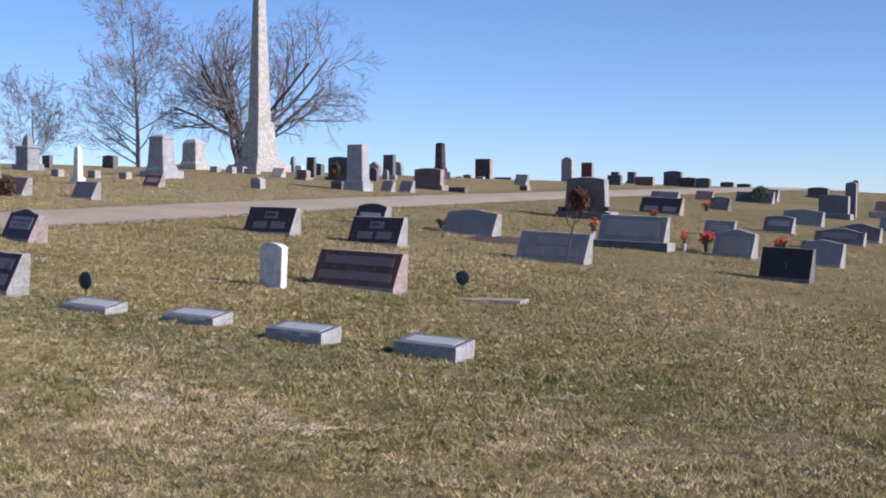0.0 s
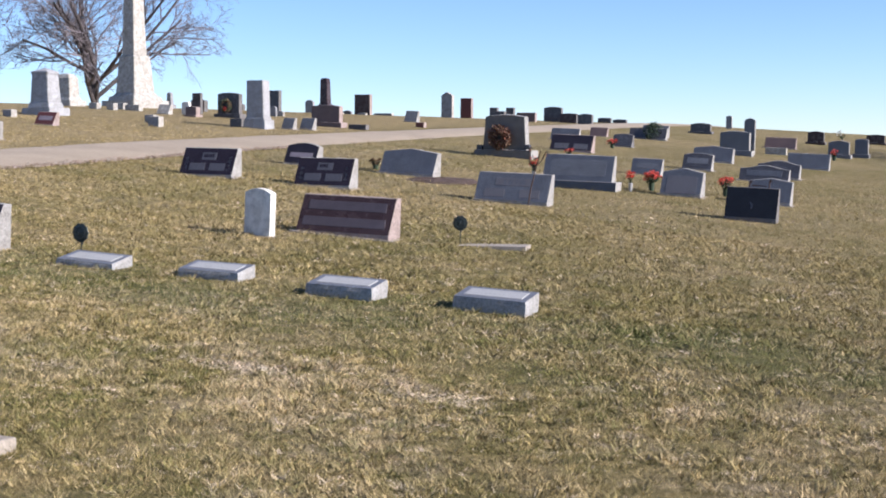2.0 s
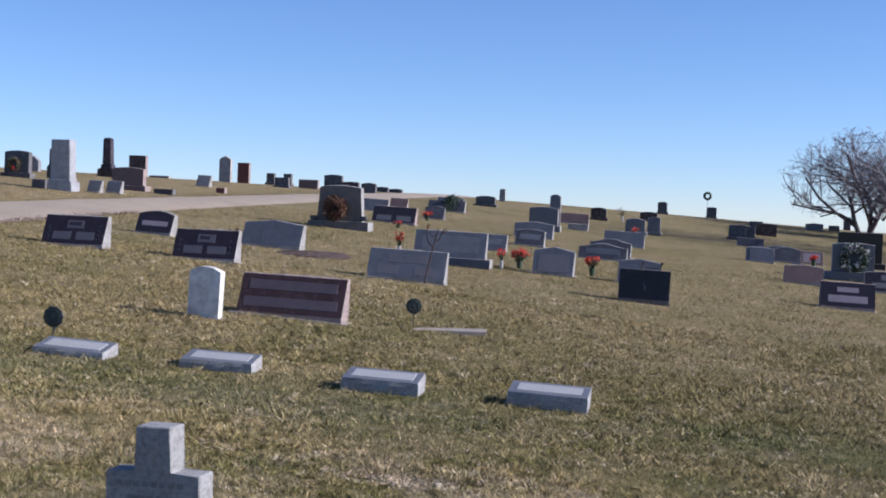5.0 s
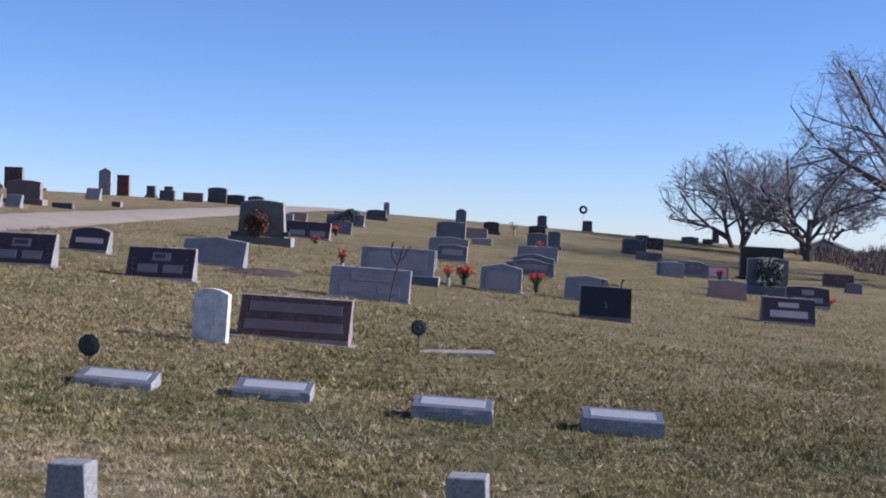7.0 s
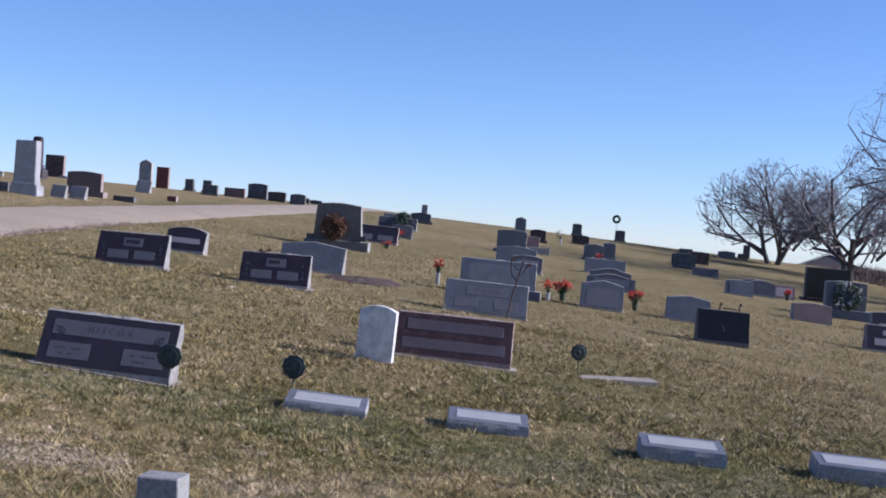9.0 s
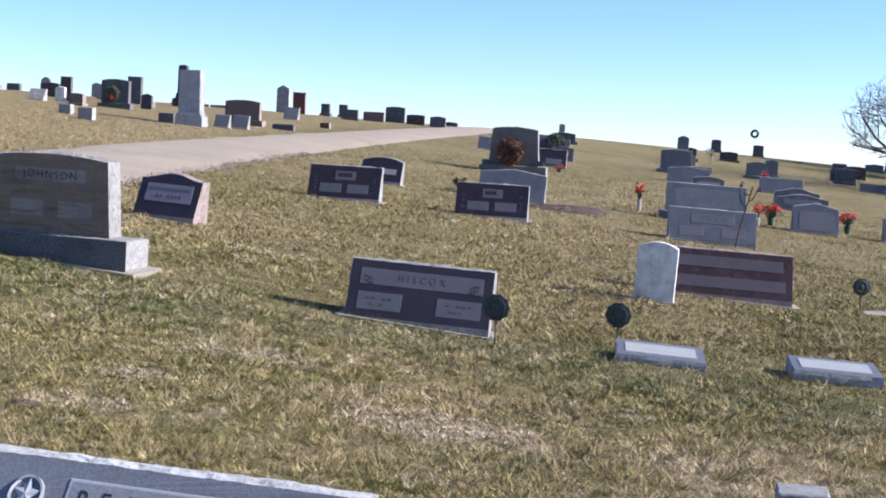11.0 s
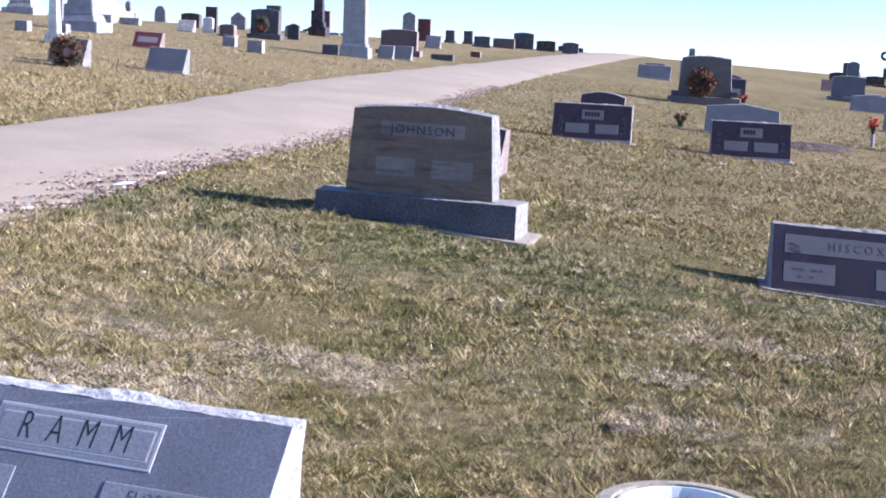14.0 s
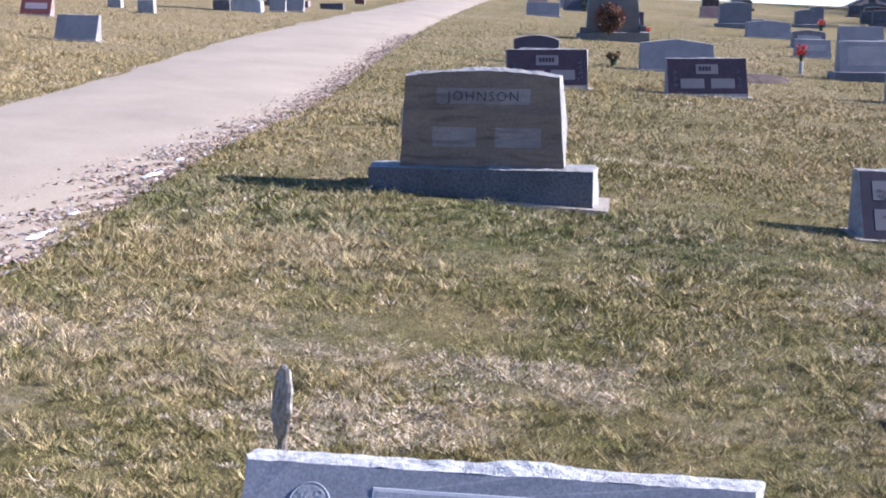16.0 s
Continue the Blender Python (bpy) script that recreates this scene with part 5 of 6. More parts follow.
headstone("headstone", 28.58, 48.43, 0.41, 0.23, "dark headstone beside a light one", d=0.19, rz=-30, face=GREY_DARK, side=PITCH_DARK)
headstone("headstone", 32.69, 53.24, 0.30, 0.57, "small dark headstone on the skyline", d=0.14, rz=-30, face=GREY_DARK, side=PITCH_DARK)
headstone("headstone", 17.12, 37.12, 0.49, 0.48, "dark granite headstone on the slope", d=0.20, base=(0.60, 0.10, 0.36), rz=-30, face=GREY_DARK, side=PITCH_DARK)
headstone("headstone", 20.86, 41.99, 0.44, 0.43, "dark granite headstone near the skyline", d=0.20, base=(0.54, 0.09, 0.36), rz=-30, face=GREY_DARK, side=PITCH_DARK)
headstone("headstone", -10.25, 40.38, 0.44, 0.39, "dark brown headstone near bare trees", d=0.20, rz=-30, face=BROWN, side=PITCH_DARK, top="arc", bulge=0.02)
headstone("headstone", -11.62, 38.78, 0.30, 0.35, "dark brown headstone near bare trees", d=0.13, rz=-30, face=BROWN, side=PITCH_DARK)
headstone("low_marker", -9.80, 33.43, 0.26, 0.19, "small old stone block in the grass", d=.2, rz=-30, face=LIME_GREY, side=LIME)
headstone("low_marker", -8.94, 33.62, 0.24, 0.20, "small old stone block in the grass", d=.2, rz=-30, face=LIME_GREY, side=LIME)
headstone("low_marker", -8.24, 33.92, 0.25, 0.18, "small old stone block in the grass", d=.2, rz=-30, face=LIME_GREY, side=LIME)
headstone("low_marker", -7.15, 40.68, 0.27, 0.19, "small pale block beside the obelisk", d=.2, rz=-30, face=LIME, side=LIME)
headstone("low_marker", -6.65, 40.50, 0.24, 0.20, "small pale block beside the obelisk", d=.2, rz=-30, face=LIME, side=LIME)
headstone("low_marker", -6.08, 40.88, 0.49, 0.17, "small pale block beside the obelisk", d=.2, rz=-30, face=LIME, side=LIME)
headstone("low_marker", -4.78, 33.02, 0.29, 0.24, "small grey stone block near the lane", d=.2, rz=-30, face=LIME_GREY, side=LIME)
headstone("slant_marker", -1.55, 24.99, 0.63, 0.41, "plum granite slant marker with a curved top", d=0.30, top_d=0.12, plate=0.05, rz=-30, face=PLUM, side=PITCH, top="arc", bulge=0.06, panels=((-0.36, 0.4, 0.36, 0.6),), panel_mat=FROST_ROSE)
headstone("slant_marker", 0.27, 24.20, 1.02, 0.47, "light blue-grey slant marker with a peaked top", d=0.34, top_d=0.13, plate=0.05, rz=-30, face=BLUEGREY, side=PITCH, top="peak", bulge=0.06)
headstone("slant_marker", 4.64, 22.52, 0.68, 0.47, "blue-grey slant marker with a peaked top", d=0.34, top_d=0.13, plate=0.05, rz=-30, face=BLUEGREY, side=PITCH, top="peak", bulge=0.07, panels=((-0.38, 0.14, 0.38, 0.74),), cut=0.03)
headstone("slant_marker", 5.27, 26.94, 0.61, 0.33, "grey slant marker with red flowers beside it", d=0.25, top_d=0.10, plate=0.05, rz=-30, face=BLUEGREY, side=PITCH, panels=PANELS_1, panel_mat=GREY)


# ---- flowers, hooks and small things ----
def bouquet(x, y, h, spread_, label, petals, vase="dark", n=26, rz=0.0, name="flower_vase", top=0.0):
    """A grave vase with stems, leaves and clustered artificial blooms."""
    z = g(x, y) + top
    ob = thing(name, x, y, z - 0.01, rz, label, "grave flowers")
    vh = h * 0.42
    bm = bmesh.new()
    lathe(bm, [(0.035, 0.0), (0.045, vh * 0.3), (0.05, vh * 0.9), (0.062, vh), (0.05, vh), (0.04, vh * 0.85), (0.0, vh * 0.8)] if vase == "dark" else [(0.028, 0.0), (0.032, vh * 0.5), (0.036, vh), (0.03, vh), (0.0, vh * 0.9)], 14)
    part("vase", bm, LEAF if vase == "dark" else PLAQUE, ob, "dark vase" if vase == "dark" else "white vase")
    stems, blooms, leaves = bmesh.new(), bmesh.new(), bmesh.new()
    for i in range(n):
        a, q = random.random() * 6.283, math.sqrt(random.random())
        tip = Vector((spread_ * q * math.cos(a), spread_ * q * math.sin(a), vh + (h - vh) * random.uniform(0.45, 1.0) * (1.0 - 0.25 * q)))
        tube(stems, [Vector((0, 0, vh * 0.9)), tip * 0.6 + Vector((0, 0, vh * 0.35)), tip], [0.003, 0.003, 0.002], 3, False)
        if i % 3 != 2:
            for k in range(9):
                d_ = Vector((random.gauss(0, 1), random.gauss(0, 1), random.gauss(0.3, 1))).normalized()
                s_ = d_.cross(Vector((0.3, 0.2, 1))).normalized() * 0.024
                c_ = tip + d_ * 0.014
                blooms.faces.new([blooms.verts.new(v) for v in (c_ - s_, c_ + d_ * 0.018, c_ + s_, c_ + d_ * 0.045)])
        for k in range(3):
            c_ = tip * random.uniform(0.55, 0.95) + Vector((0, 0, vh * 0.1))
            d_ = Vector((random.gauss(0, 1), random.gauss(0, 1), random.gauss(0, 0.7))).normalized()
            s_ = d_.cross(Vector((0.1, 0.3, 1))).normalized() * 0.012
            leaves.faces.new([leaves.verts.new(v) for v in (c_ - s_, c_ + d_ * 0.05, c_ + s_)])
    part("stems", stems, LEAF, ob)
    part("blooms", blooms, petals, ob)
    part("leaves", leaves, LEAF, ob)
    return ob


bouquet(2.52, 24.2, 0.46, 0.07, "red artificial flowers in a slim white vase", PETAL, "white", 16)
bouquet(3.95, 23.05, 0.36, 0.06, "red artificial flowers in a white stone vase", PETAL, "white", 12)
bouquet(4.38, 23.3, 0.36, 0.16, "full bunch of red artificial poinsettias in a dark pot", PETAL_PINK, "dark", 44)
bouquet(5.55, 22.9, 0.34, 0.13, "red artificial flowers in a dark pot", PETAL_PINK, "dark", 30)
bouquet(6.44, 34.3, 0.24, 0.14, "red flowers beside a dark slant marker", PETAL_PINK, "dark", 26)
bouquet(12.75, 23.75, 0.24, 0.12, "red flowers beside a plum slant marker", PETAL, "dark", 22)
bouquet(14.5, 29.45, 0.24, 0.10, "red flowers before a rose slant marker", PETAL, "dark", 20)
bouquet(18.7, 29.55, 0.26, 0.12, "red flowers before a brown slant marker", PETAL, "dark", 20)
bouquet(15.2, 31.9, 0.16, 0.30, "scattered red flowers on a low bed", PETAL_PINK, "dark", 30)
bouquet(12.3, 34.35, 0.30, 0.10, "faded red flowers beside a grey headstone", PETAL_PINK, "dark", 16)
bouquet(15.75, 41.9, 0.5, 0.22, "white artificial flowers near the skyline", PETAL_WHITE, "white", 16)
bouquet(-0.18, 25.1, 0.20, 0.10, "small dry brown plant in the grass", TWIG_BROWN, "dark", 24, name="dry_plant")
bouquet(4.62, 30.95, 0.16, 0.10, "small red flowers before a plum slant marker", PETAL_PINK, "dark", 14)

HK = thing("iron_plant_hook", 1.70, 20.42, g(1.70, 20.42), -21, "leaning rusty iron plant hook with two arms", "plant hook")
bm = bmesh.new()
tube(bm, [Vector((0, 0, -0.08)), Vector((0.06, 0.0, 0.26)), Vector((0.13, 0.0, 0.54)), Vector((0.20, 0.0, 0.80))], [0.011, 0.010, 0.010, 0.008], 6)
part("pole", bm, IRON, HK)
for pts in (((0.125, 0.52), (0.05, 0.60), (0.03, 0.70), (0.035, 0.82), (0.06, 0.86), (0.08, 0.83)), ((0.15, 0.60), (0.20, 0.63), (0.24, 0.70), (0.27, 0.78), (0.30, 0.79), (0.31, 0.75)), ((0.17, 0.70), (0.11, 0.68), (0.08, 0.73))):
    bm = bmesh.new()
    tube(bm, [Vector((u, 0.0, v)) for u, v in pts], [0.008] * len(pts), 5)
    part("arm", bm, IRON, HK)
for u, v in ((0.045, 0.80), (0.29, 0.74)):
    bm = bmesh.new()
    for k in range(16):
        d_ = Vector((random.gauss(0, 1), random.gauss(0, 1), random.gauss(0, 1))).normalized()
        s_ = d_.cross(Vector((0.1, 0.3, 1))).normalized() * 0.012
        c_ = Vector((u, -0.01, v))
        bm.faces.new([bm.verts.new(q) for q in (c_ - s_, c_ + d_ * 0.035, c_ + s_)])
    part("faded_bloom", bm, RUST_LEAF, HK)

SH = thing("evergreen_shrub", 9.0, 39.6, g(9.0, 39.6), 0, "small clipped dark evergreen shrub", "shrub")
rng = np.random.RandomState(4)
n = 1600
a, q, hh = rng.rand(n) * 6.283, np.sqrt(rng.rand(n)), rng.rand(n)
rad = 0.34 * np.sqrt(1 - (hh - 0.3) ** 2 / 0.5).clip(0) * q
c3 = np.stack([rad * np.cos(a), rad * np.sin(a), 0.04 + 0.42 * hh], 1)
tri = np.stack([c3 + rng.randn(n, 3) * 0.012, c3 + rng.randn(n, 3) * 0.012, c3 + rng.randn(n, 3) * 0.045], 1).reshape(-1, 3)
fo = new("foliage", raw_mesh("foliage", tri, 3, [LEAF]))
fo.parent = SH
bm = bmesh.new()
tube(bm, [Vector((0, 0, -0.05)), Vector((0, 0, 0.35))], [0.02, 0.01], 6)
part("stem", bm, BARK, SH)

# fresh soil by the pale slant marker
SO = thing("soil_mound", 0.72, 23.42, g(0.72, 23.42), -15, "low mound of bare crumbly soil", "soil")
bm = bmesh.new()
rings = []
for k, (r_, z_) in enumerate(((1.0, -0.02), (0.85, 0.015), (0.6, 0.045), (0.3, 0.06))):
    rings.append([bm.verts.new((0.75 * r_ * math.cos(i * math.pi / 14) * (1 + 0.15 * noise.noise((i * 0.7, k, 1))), 0.42 * r_ * math.sin(i * math.pi / 14) * (1 + 0.2 * noise.noise((i * 0.6, k, 5))), z_ + 0.03 * noise.noise((i * 1.7, k * 3.1, 2)) + 0.03 * r_ * math.sin(i * math.pi / 14))) for i in range(28)])
for r0, r1 in zip(rings, rings[1:]):
    for i in range(28):
        bm.faces.new((r0[i], r0[(i + 1) % 28], r1[(i + 1) % 28], r1[i]))
bm.faces.new(rings[-1])
part("soil", bm, SOIL, SO)

# pale chip of wood on the lawn
CH = thing("wood_chip", -2.02, 9.07, g(-2.02, 9.07), 30, "small pale chip of wood in the grass", "wood chip")
bm = bmesh.new()
box(bm, -0.022, 0.022, -0.014, 0.014, 0.03, 0.05, 0.004)
part("chip", bm, CEMENT_SAND, CH)


# ---- bare trees ----
def grow(rng, p, d, length, r, level, spec, segs):
    n = max(3, int(4 + 3 * (level == 0))) if level < 3 else 3
    pts, q, dd = [p], p, d
    step = length / n
    for i in range(n):
        dd = dd + np.array([rng.randn(), rng.randn(), rng.randn() * 0.7]) * spec["wander"] * (0.5 if level == 0 else 1.0)
        dd[2] += spec["lift"][min(level, 4)]
        dd /= np.linalg.norm(dd)
        q = q + dd * step
        r1 = max(spec["twig"], r * (1 - spec["thin"] * (i + 1) / n))
        r0 = max(spec["twig"], r * (1 - spec["thin"] * i / n))
        segs.append((level, pts[-1], q, r0, r1))
        pts.append(q)
    if level >= spec["levels"]:
        return
    kids = spec["kids"][level]
    for k in range(kids):
        f = spec["from"][level] + (1 - spec["from"][level]) * (k + rng.rand() * 0.8) / kids
        i = min(n - 1, int(f * n))
        base = pts[i] + (pts[i + 1] - pts[i]) * (f * n - i)
        axis = (pts[i + 1] - pts[i]) / np.linalg.norm(pts[i + 1] - pts[i])
        side = rng.randn(3)
        side -= axis * (side @ axis)
        side /= np.linalg.norm(side)
        ang = math.radians(spec["angle"][level] * (0.75 + 0.5 * rng.rand()))
        nd = axis * math.cos(ang) + side * math.sin(ang)
        if level == 0 and nd[2] < spec["least_up"]:
            nd[2] = spec["least_up"]
            nd /= np.linalg.norm(nd)
        ln = length * spec["ratio"][level] * (0.7 + 0.5 * rng.rand()) * (1.15 - 0.45 * f)
        grow(rng, base, nd, ln, r * (1 - spec["thin"] * f) * spec["slim"], level + 1, spec, segs)


def tree(name, x, y, height, trunk_r, seed, spec, label, bark, twigs, lean=(0, 0), forks=1, dome=None):
    """A grown skeleton; dome (offset x, middle height, half width, half height) trims the crown to its outline."""
    rng = np.random.RandomState(seed)
    segs = []
    for k in range(forks):
        a = k * 2.3 + seed
        d = np.array([lean[0] + (0.42 * math.cos(a) if forks > 1 else 0), lean[1] + (0.42 * math.sin(a) if forks > 1 else 0), 1.0])
        grow(rng, np.array([0.0, 0.0, -0.3]), d / np.linalg.norm(d), height * spec["trunk"], trunk_r, 0, spec, segs)
    top = max(s[2][2] for s in segs)
    sc = height / top
    if dome:
        ox, oz, hw, hh = dome
        segs = [s for s in segs if s[0] == 0 or math.hypot(s[2][0] * sc - ox, s[2][1] * sc) ** 2 / hw**2 + (s[2][2] * sc - oz) ** 2 / hh**2 < 1 + 0.25 * noise.noise(s[2] * sc * 0.9)]
    ob = thing(name, x, y, g(x, y), 0, label, "tree")
    for nm, pick, sides, mat_ in (("trunk", lambda l: l <= 1, 7, bark), ("crown", lambda l: l > 1, 3, twigs)):
        ss = [s for s in segs if pick(s[0])]
        p0, p1 = np.array([s[1] for s in ss]) * sc, np.array([s[2] for s in ss]) * sc
        r0, r1 = np.array([s[3] for s in ss])[:, None], np.array([s[4] for s in ss])[:, None]
        ax = (p1 - p0) / np.linalg.norm(p1 - p0, axis=1, keepdims=True)
        ref = np.where(np.abs(ax[:, 2:]) > 0.9, np.array([[1.0, 0, 0]]), np.array([[0, 0, 1.0]]))
        u = np.cross(ax, ref)
        u /= np.linalg.norm(u, axis=1, keepdims=True)
        v = np.cross(ax, u)
        quads_ = []
        for k in range(sides):
            c0, s0, c1, s1 = (fn((k + j) * 2 * math.pi / sides) for j in (0, 1) for fn in (math.cos, math.sin))
            e0, e1 = u * c0 + v * s0, u * c1 + v * s1
            quads_.append(np.stack([p0 + e0 * r0, p0 + e1 * r0, p1 + e1 * r1, p1 + e0 * r1], 1))
        me_ = raw_mesh(nm, np.concatenate(quads_).reshape(-1, 3), 4, [mat_])
        o = new(nm, me_)
        o.parent = ob
    return ob


SPREADING = dict(levels=5, trunk=0.30, thin=0.5, wander=0.12, twig=0.0055, slim=0.60, lift=(0.0, 0.02, 0.03, 0.02, 0.0), kids=(10, 7, 6, 5, 4),
                 **{"from": (0.3, 0.2, 0.15, 0.1, 0.1)}, angle=(50, 42, 42, 40, 40), ratio=(2.15, 0.58, 0.56, 0.54, 0.5), least_up=0.16)
UPRIGHT = dict(levels=4, trunk=0.92, thin=0.88, wander=0.06, twig=0.0065, slim=0.36, lift=(0.03, 0.07, 0.05, 0.03, 0.02), kids=(34, 8, 5, 4, 0),
               **{"from": (0.16, 0.12, 0.12, 0.1, 0.1)}, angle=(56, 40, 40, 40, 40), ratio=(0.36, 0.5, 0.5, 0.5, 0.5), least_up=0.12)
ROUNDED = dict(UPRIGHT, trunk=0.8, kids=(22, 7, 5, 4, 0), angle=(50, 38, 40, 40, 40), ratio=(0.52, 0.5, 0.5, 0.5, 0.5))
ORCHARD = dict(levels=5, trunk=0.22, thin=0.42, wander=0.19, twig=0.0036, slim=0.62, lift=(0.0, 0.0, 0.02, 0.03, 0.02), kids=(6, 6, 5, 5, 4),
               **{"from": (0.4, 0.2, 0.15, 0.1, 0.1)}, angle=(50, 46, 45, 42, 40), ratio=(1.7, 0.66, 0.6, 0.55, 0.5), least_up=0.3)
tree("bare_tree", -10.8, 69.0, 10.6, 0.25, 3, SPREADING, "large spreading bare deciduous tree behind the obelisk", BARK, TWIGS, dome=(1.7, 5.3, 6.2, 5.0))
tree("bare_tree", -15.8, 68.2, 10.6, 0.14, 5, UPRIGHT, "tall upright bare tree with pale twigs", BARK_PALE, TWIGS_PALE)
tree("bare_tree", -20.6, 67.0, 6.4, 0.10, 9, ROUNDED, "small upright bare tree near the crest", BARK_PALE, TWIGS_PALE)
tree("bare_tree", 29.2, 47.3, 5.2, 0.12, 21, ORCHARD, "low spreading bare ornamental tree", BARK, TWIGS, (0.1, -0.1), 3, dome=(-0.3, 2.3, 3.1, 1.95))
tree("bare_tree", 28.1, 41.7, 5.9, 0.15, 33, ORCHARD, "spreading bare ornamental tree with a dark trunk", BARK, TWIGS, (0.05, 0.0), 2, dome=(0.0, 2.9, 3.6, 2.2))
WIDE = dict(ORCHARD, angle=(64, 46, 45, 42, 40), ratio=(2.0, 0.66, 0.6, 0.55, 0.5), kids=(10, 7, 6, 5, 4), slim=0.55, wander=0.12)
tree("bare_tree", 25.5, 32.3, 10.1, 0.19, 14, WIDE, "large bare tree with dense fine twigs", BARK, TWIGS, dome=(-0.2, 4.2, 5.3, 3.8))

# ---- weedy bank and farm shed beyond the graves ----
rng = np.random.RandomState(77)
n = 90000
by = 24 + 24 * rng.rand(n)
edge = 29.9 + 0.52 * (by - 42.9) + 0.35 * np.sin(by * 1.3) + 0.2 * np.sin(by * 3.7)
bx = edge + 13 * rng.rand(n) ** 1.5 + 0.25 * rng.randn(n)
hz = land(bx, by)
hgt = (0.22 + 0.45 * rng.rand(n)) * (0.55 + 0.3 * np.clip((bx - edge) / 3, 0, 2)) * (0.8 + 0.35 * np.sin(bx * 1.9) * np.sin(by * 1.1))
base = np.stack([bx, by, hz - 0.05], 1)
d = np.stack([rng.randn(n) * 0.3, rng.randn(n) * 0.3, np.ones(n)], 1) * hgt[:, None]
w = np.stack([rng.randn(n), rng.randn(n), 0 * bx], 1) * 0.02
tri = np.stack([base - w, base + w, base + d], 1).reshape(-1, 3)
tagged(new("winter_weeds", raw_mesh("winter_weeds", tri, 3, [BRUSH, STRAW_DULL], (rng.rand(n) > 0.72).astype(int))), "brown standing weeds on the bank", "weeds", kind="stuff")

HX, HY = 101.0, 122.0
HO = thing("farm_shed", HX, HY, g(HX, HY) - 2.0, 50, "low grey-brown farm shed beyond the bank", "shed")
bm = bmesh.new()
box(bm, -3.2, 3.2, -3, 3, -1.0, 2.3)
part("wall", bm, SHED_WALL, HO)
bm = bmesh.new()
for s in (-1, 1):
    vs = [bm.verts.new((a, s * b_, z)) for a, b_, z in ((-3.6, 3.3, 2.2), (3.6, 3.3, 2.2), (2.2, 0, 3.7), (-2.2, 0, 3.7))]
    bm.faces.new(vs)
    ws = [bm.verts.new((a, s * b_, z + 0.15)) for a, b_, z in ((-3.6, 3.35, 2.2), (3.6, 3.35, 2.2), (2.2, 0, 3.7), (-2.2, 0, 3.7))]
    bm.faces.new(ws)
for s in (-1, 1):
    bm.faces.new([bm.verts.new(v) for v in ((s * 3.6, -3.3, 2.2), (s * 3.6, 3.3, 2.2), (s * 2.2, 0, 3.7))])
part("roof", bm, ROOF, HO)

# far hedgerow on the low horizon
n = 9000
ax_ = np.radians(14 + 30 * rng.rand(n))
dist = 150 + 90 * rng.rand(n)
bx, by = dist * np.cos(ax_), dist * np.sin(ax_)
lump = 0.8 + 1.2 * np.abs(np.sin(ax_ * 61) * np.sin(ax_ * 23 + 1))
base = np.stack([bx, by, land(bx, by) - 0.2], 1)
d = np.stack([rng.randn(n) * 0.5, rng.randn(n) * 0.5, lump * (0.4 + 0.8 * rng.rand(n))], 1)
w = np.stack([rng.randn(n), rng.randn(n), 0 * bx], 1) * 0.22
tri = np.stack([base - w, base + w, base + d], 1).reshape(-1, 3)
tagged(new("far_hedgerow", raw_mesh("far_hedgerow", tri, 3, [BRUSH])), "thin bare hedgerow on the far fields", "hedgerow", kind="stuff")


# ---- a soil-coloured lump added in place of a small dark spot in the lawn ----
for x, y, r_ in ((-7.99, 12.06, 0.075),):
    SC = thing("dark_lump", x, y, g(x, y) - 0.005, 0, "low dark crumbly lump standing in for a dark spot in the dormant grass", "soil clod")
    bm = bmesh.new()
    bmesh.ops.create_icosphere(bm, subdivisions=3, radius=1.0)
    for v in bm.verts:
        k = 1 + 0.45 * noise.noise(v.co * 2.3 + Vector((x, y, 0))) + 0.25 * noise.noise(v.co * 6.1)
        v.co = Vector((v.co.x * r_ * k, v.co.y * r_ * 0.8 * k, v.co.z * 0.026 * k))
    part("clod", bm, SOIL, SC)

# ---- litter along the lane's edge ----
rng = np.random.RandomState(31)
n = 60000
ly = 11.5 + 18 * rng.rand(n) ** 1.3
slope = road_slope(ly)
nx_, ny_ = -1 / np.hypot(1, slope), slope / np.hypot(1, slope)
pile = np.exp(-((ly - 15.2) / 2.2) ** 2)
off = -0.06 + np.abs(rng.randn(n)) * (0.13 + 0.30 * pile) * (0.35 + 0.9 * rng.rand(n))
clot = np.sin(ly * 9 + 3 * np.sin(off * 11 + ly)) * np.sin(off * 17 + 2.5 * np.sin(ly * 4.3)) + 0.6 * np.sin(ly * 23 + off * 31)
thin_ = (clot > -0.55 + 1.3 * np.clip(off, 0, 1)) & (rng.rand(n) < 0.9)
ly, off, nx_, ny_ = ly[thin_], off[thin_], nx_[thin_], ny_[thin_]
n = len(ly)
lx, lyy = road_near(ly) + nx_ * off, ly + ny_ * off
lz = land(lx, lyy) + 0.010 + 0.026 * np.clip(off / 0.3, 0, 1) + 0.008 * rng.rand(n)
c3 = np.stack([lx, lyy, lz], 1)
a = rng.rand(n) * 6.283
s = (0.005 + 0.017 * rng.rand(n) ** 2)[:, None]
e1 = np.stack([np.cos(a), np.sin(a), 0.35 * rng.randn(n)], 1) * s
e2 = np.stack([-np.sin(a), np.cos(a), 0.35 * rng.randn(n)], 1) * s * 0.55
quad = np.stack([c3 - e1, c3 - e2, c3 + e1, c3 + e2], 1).reshape(-1, 3)
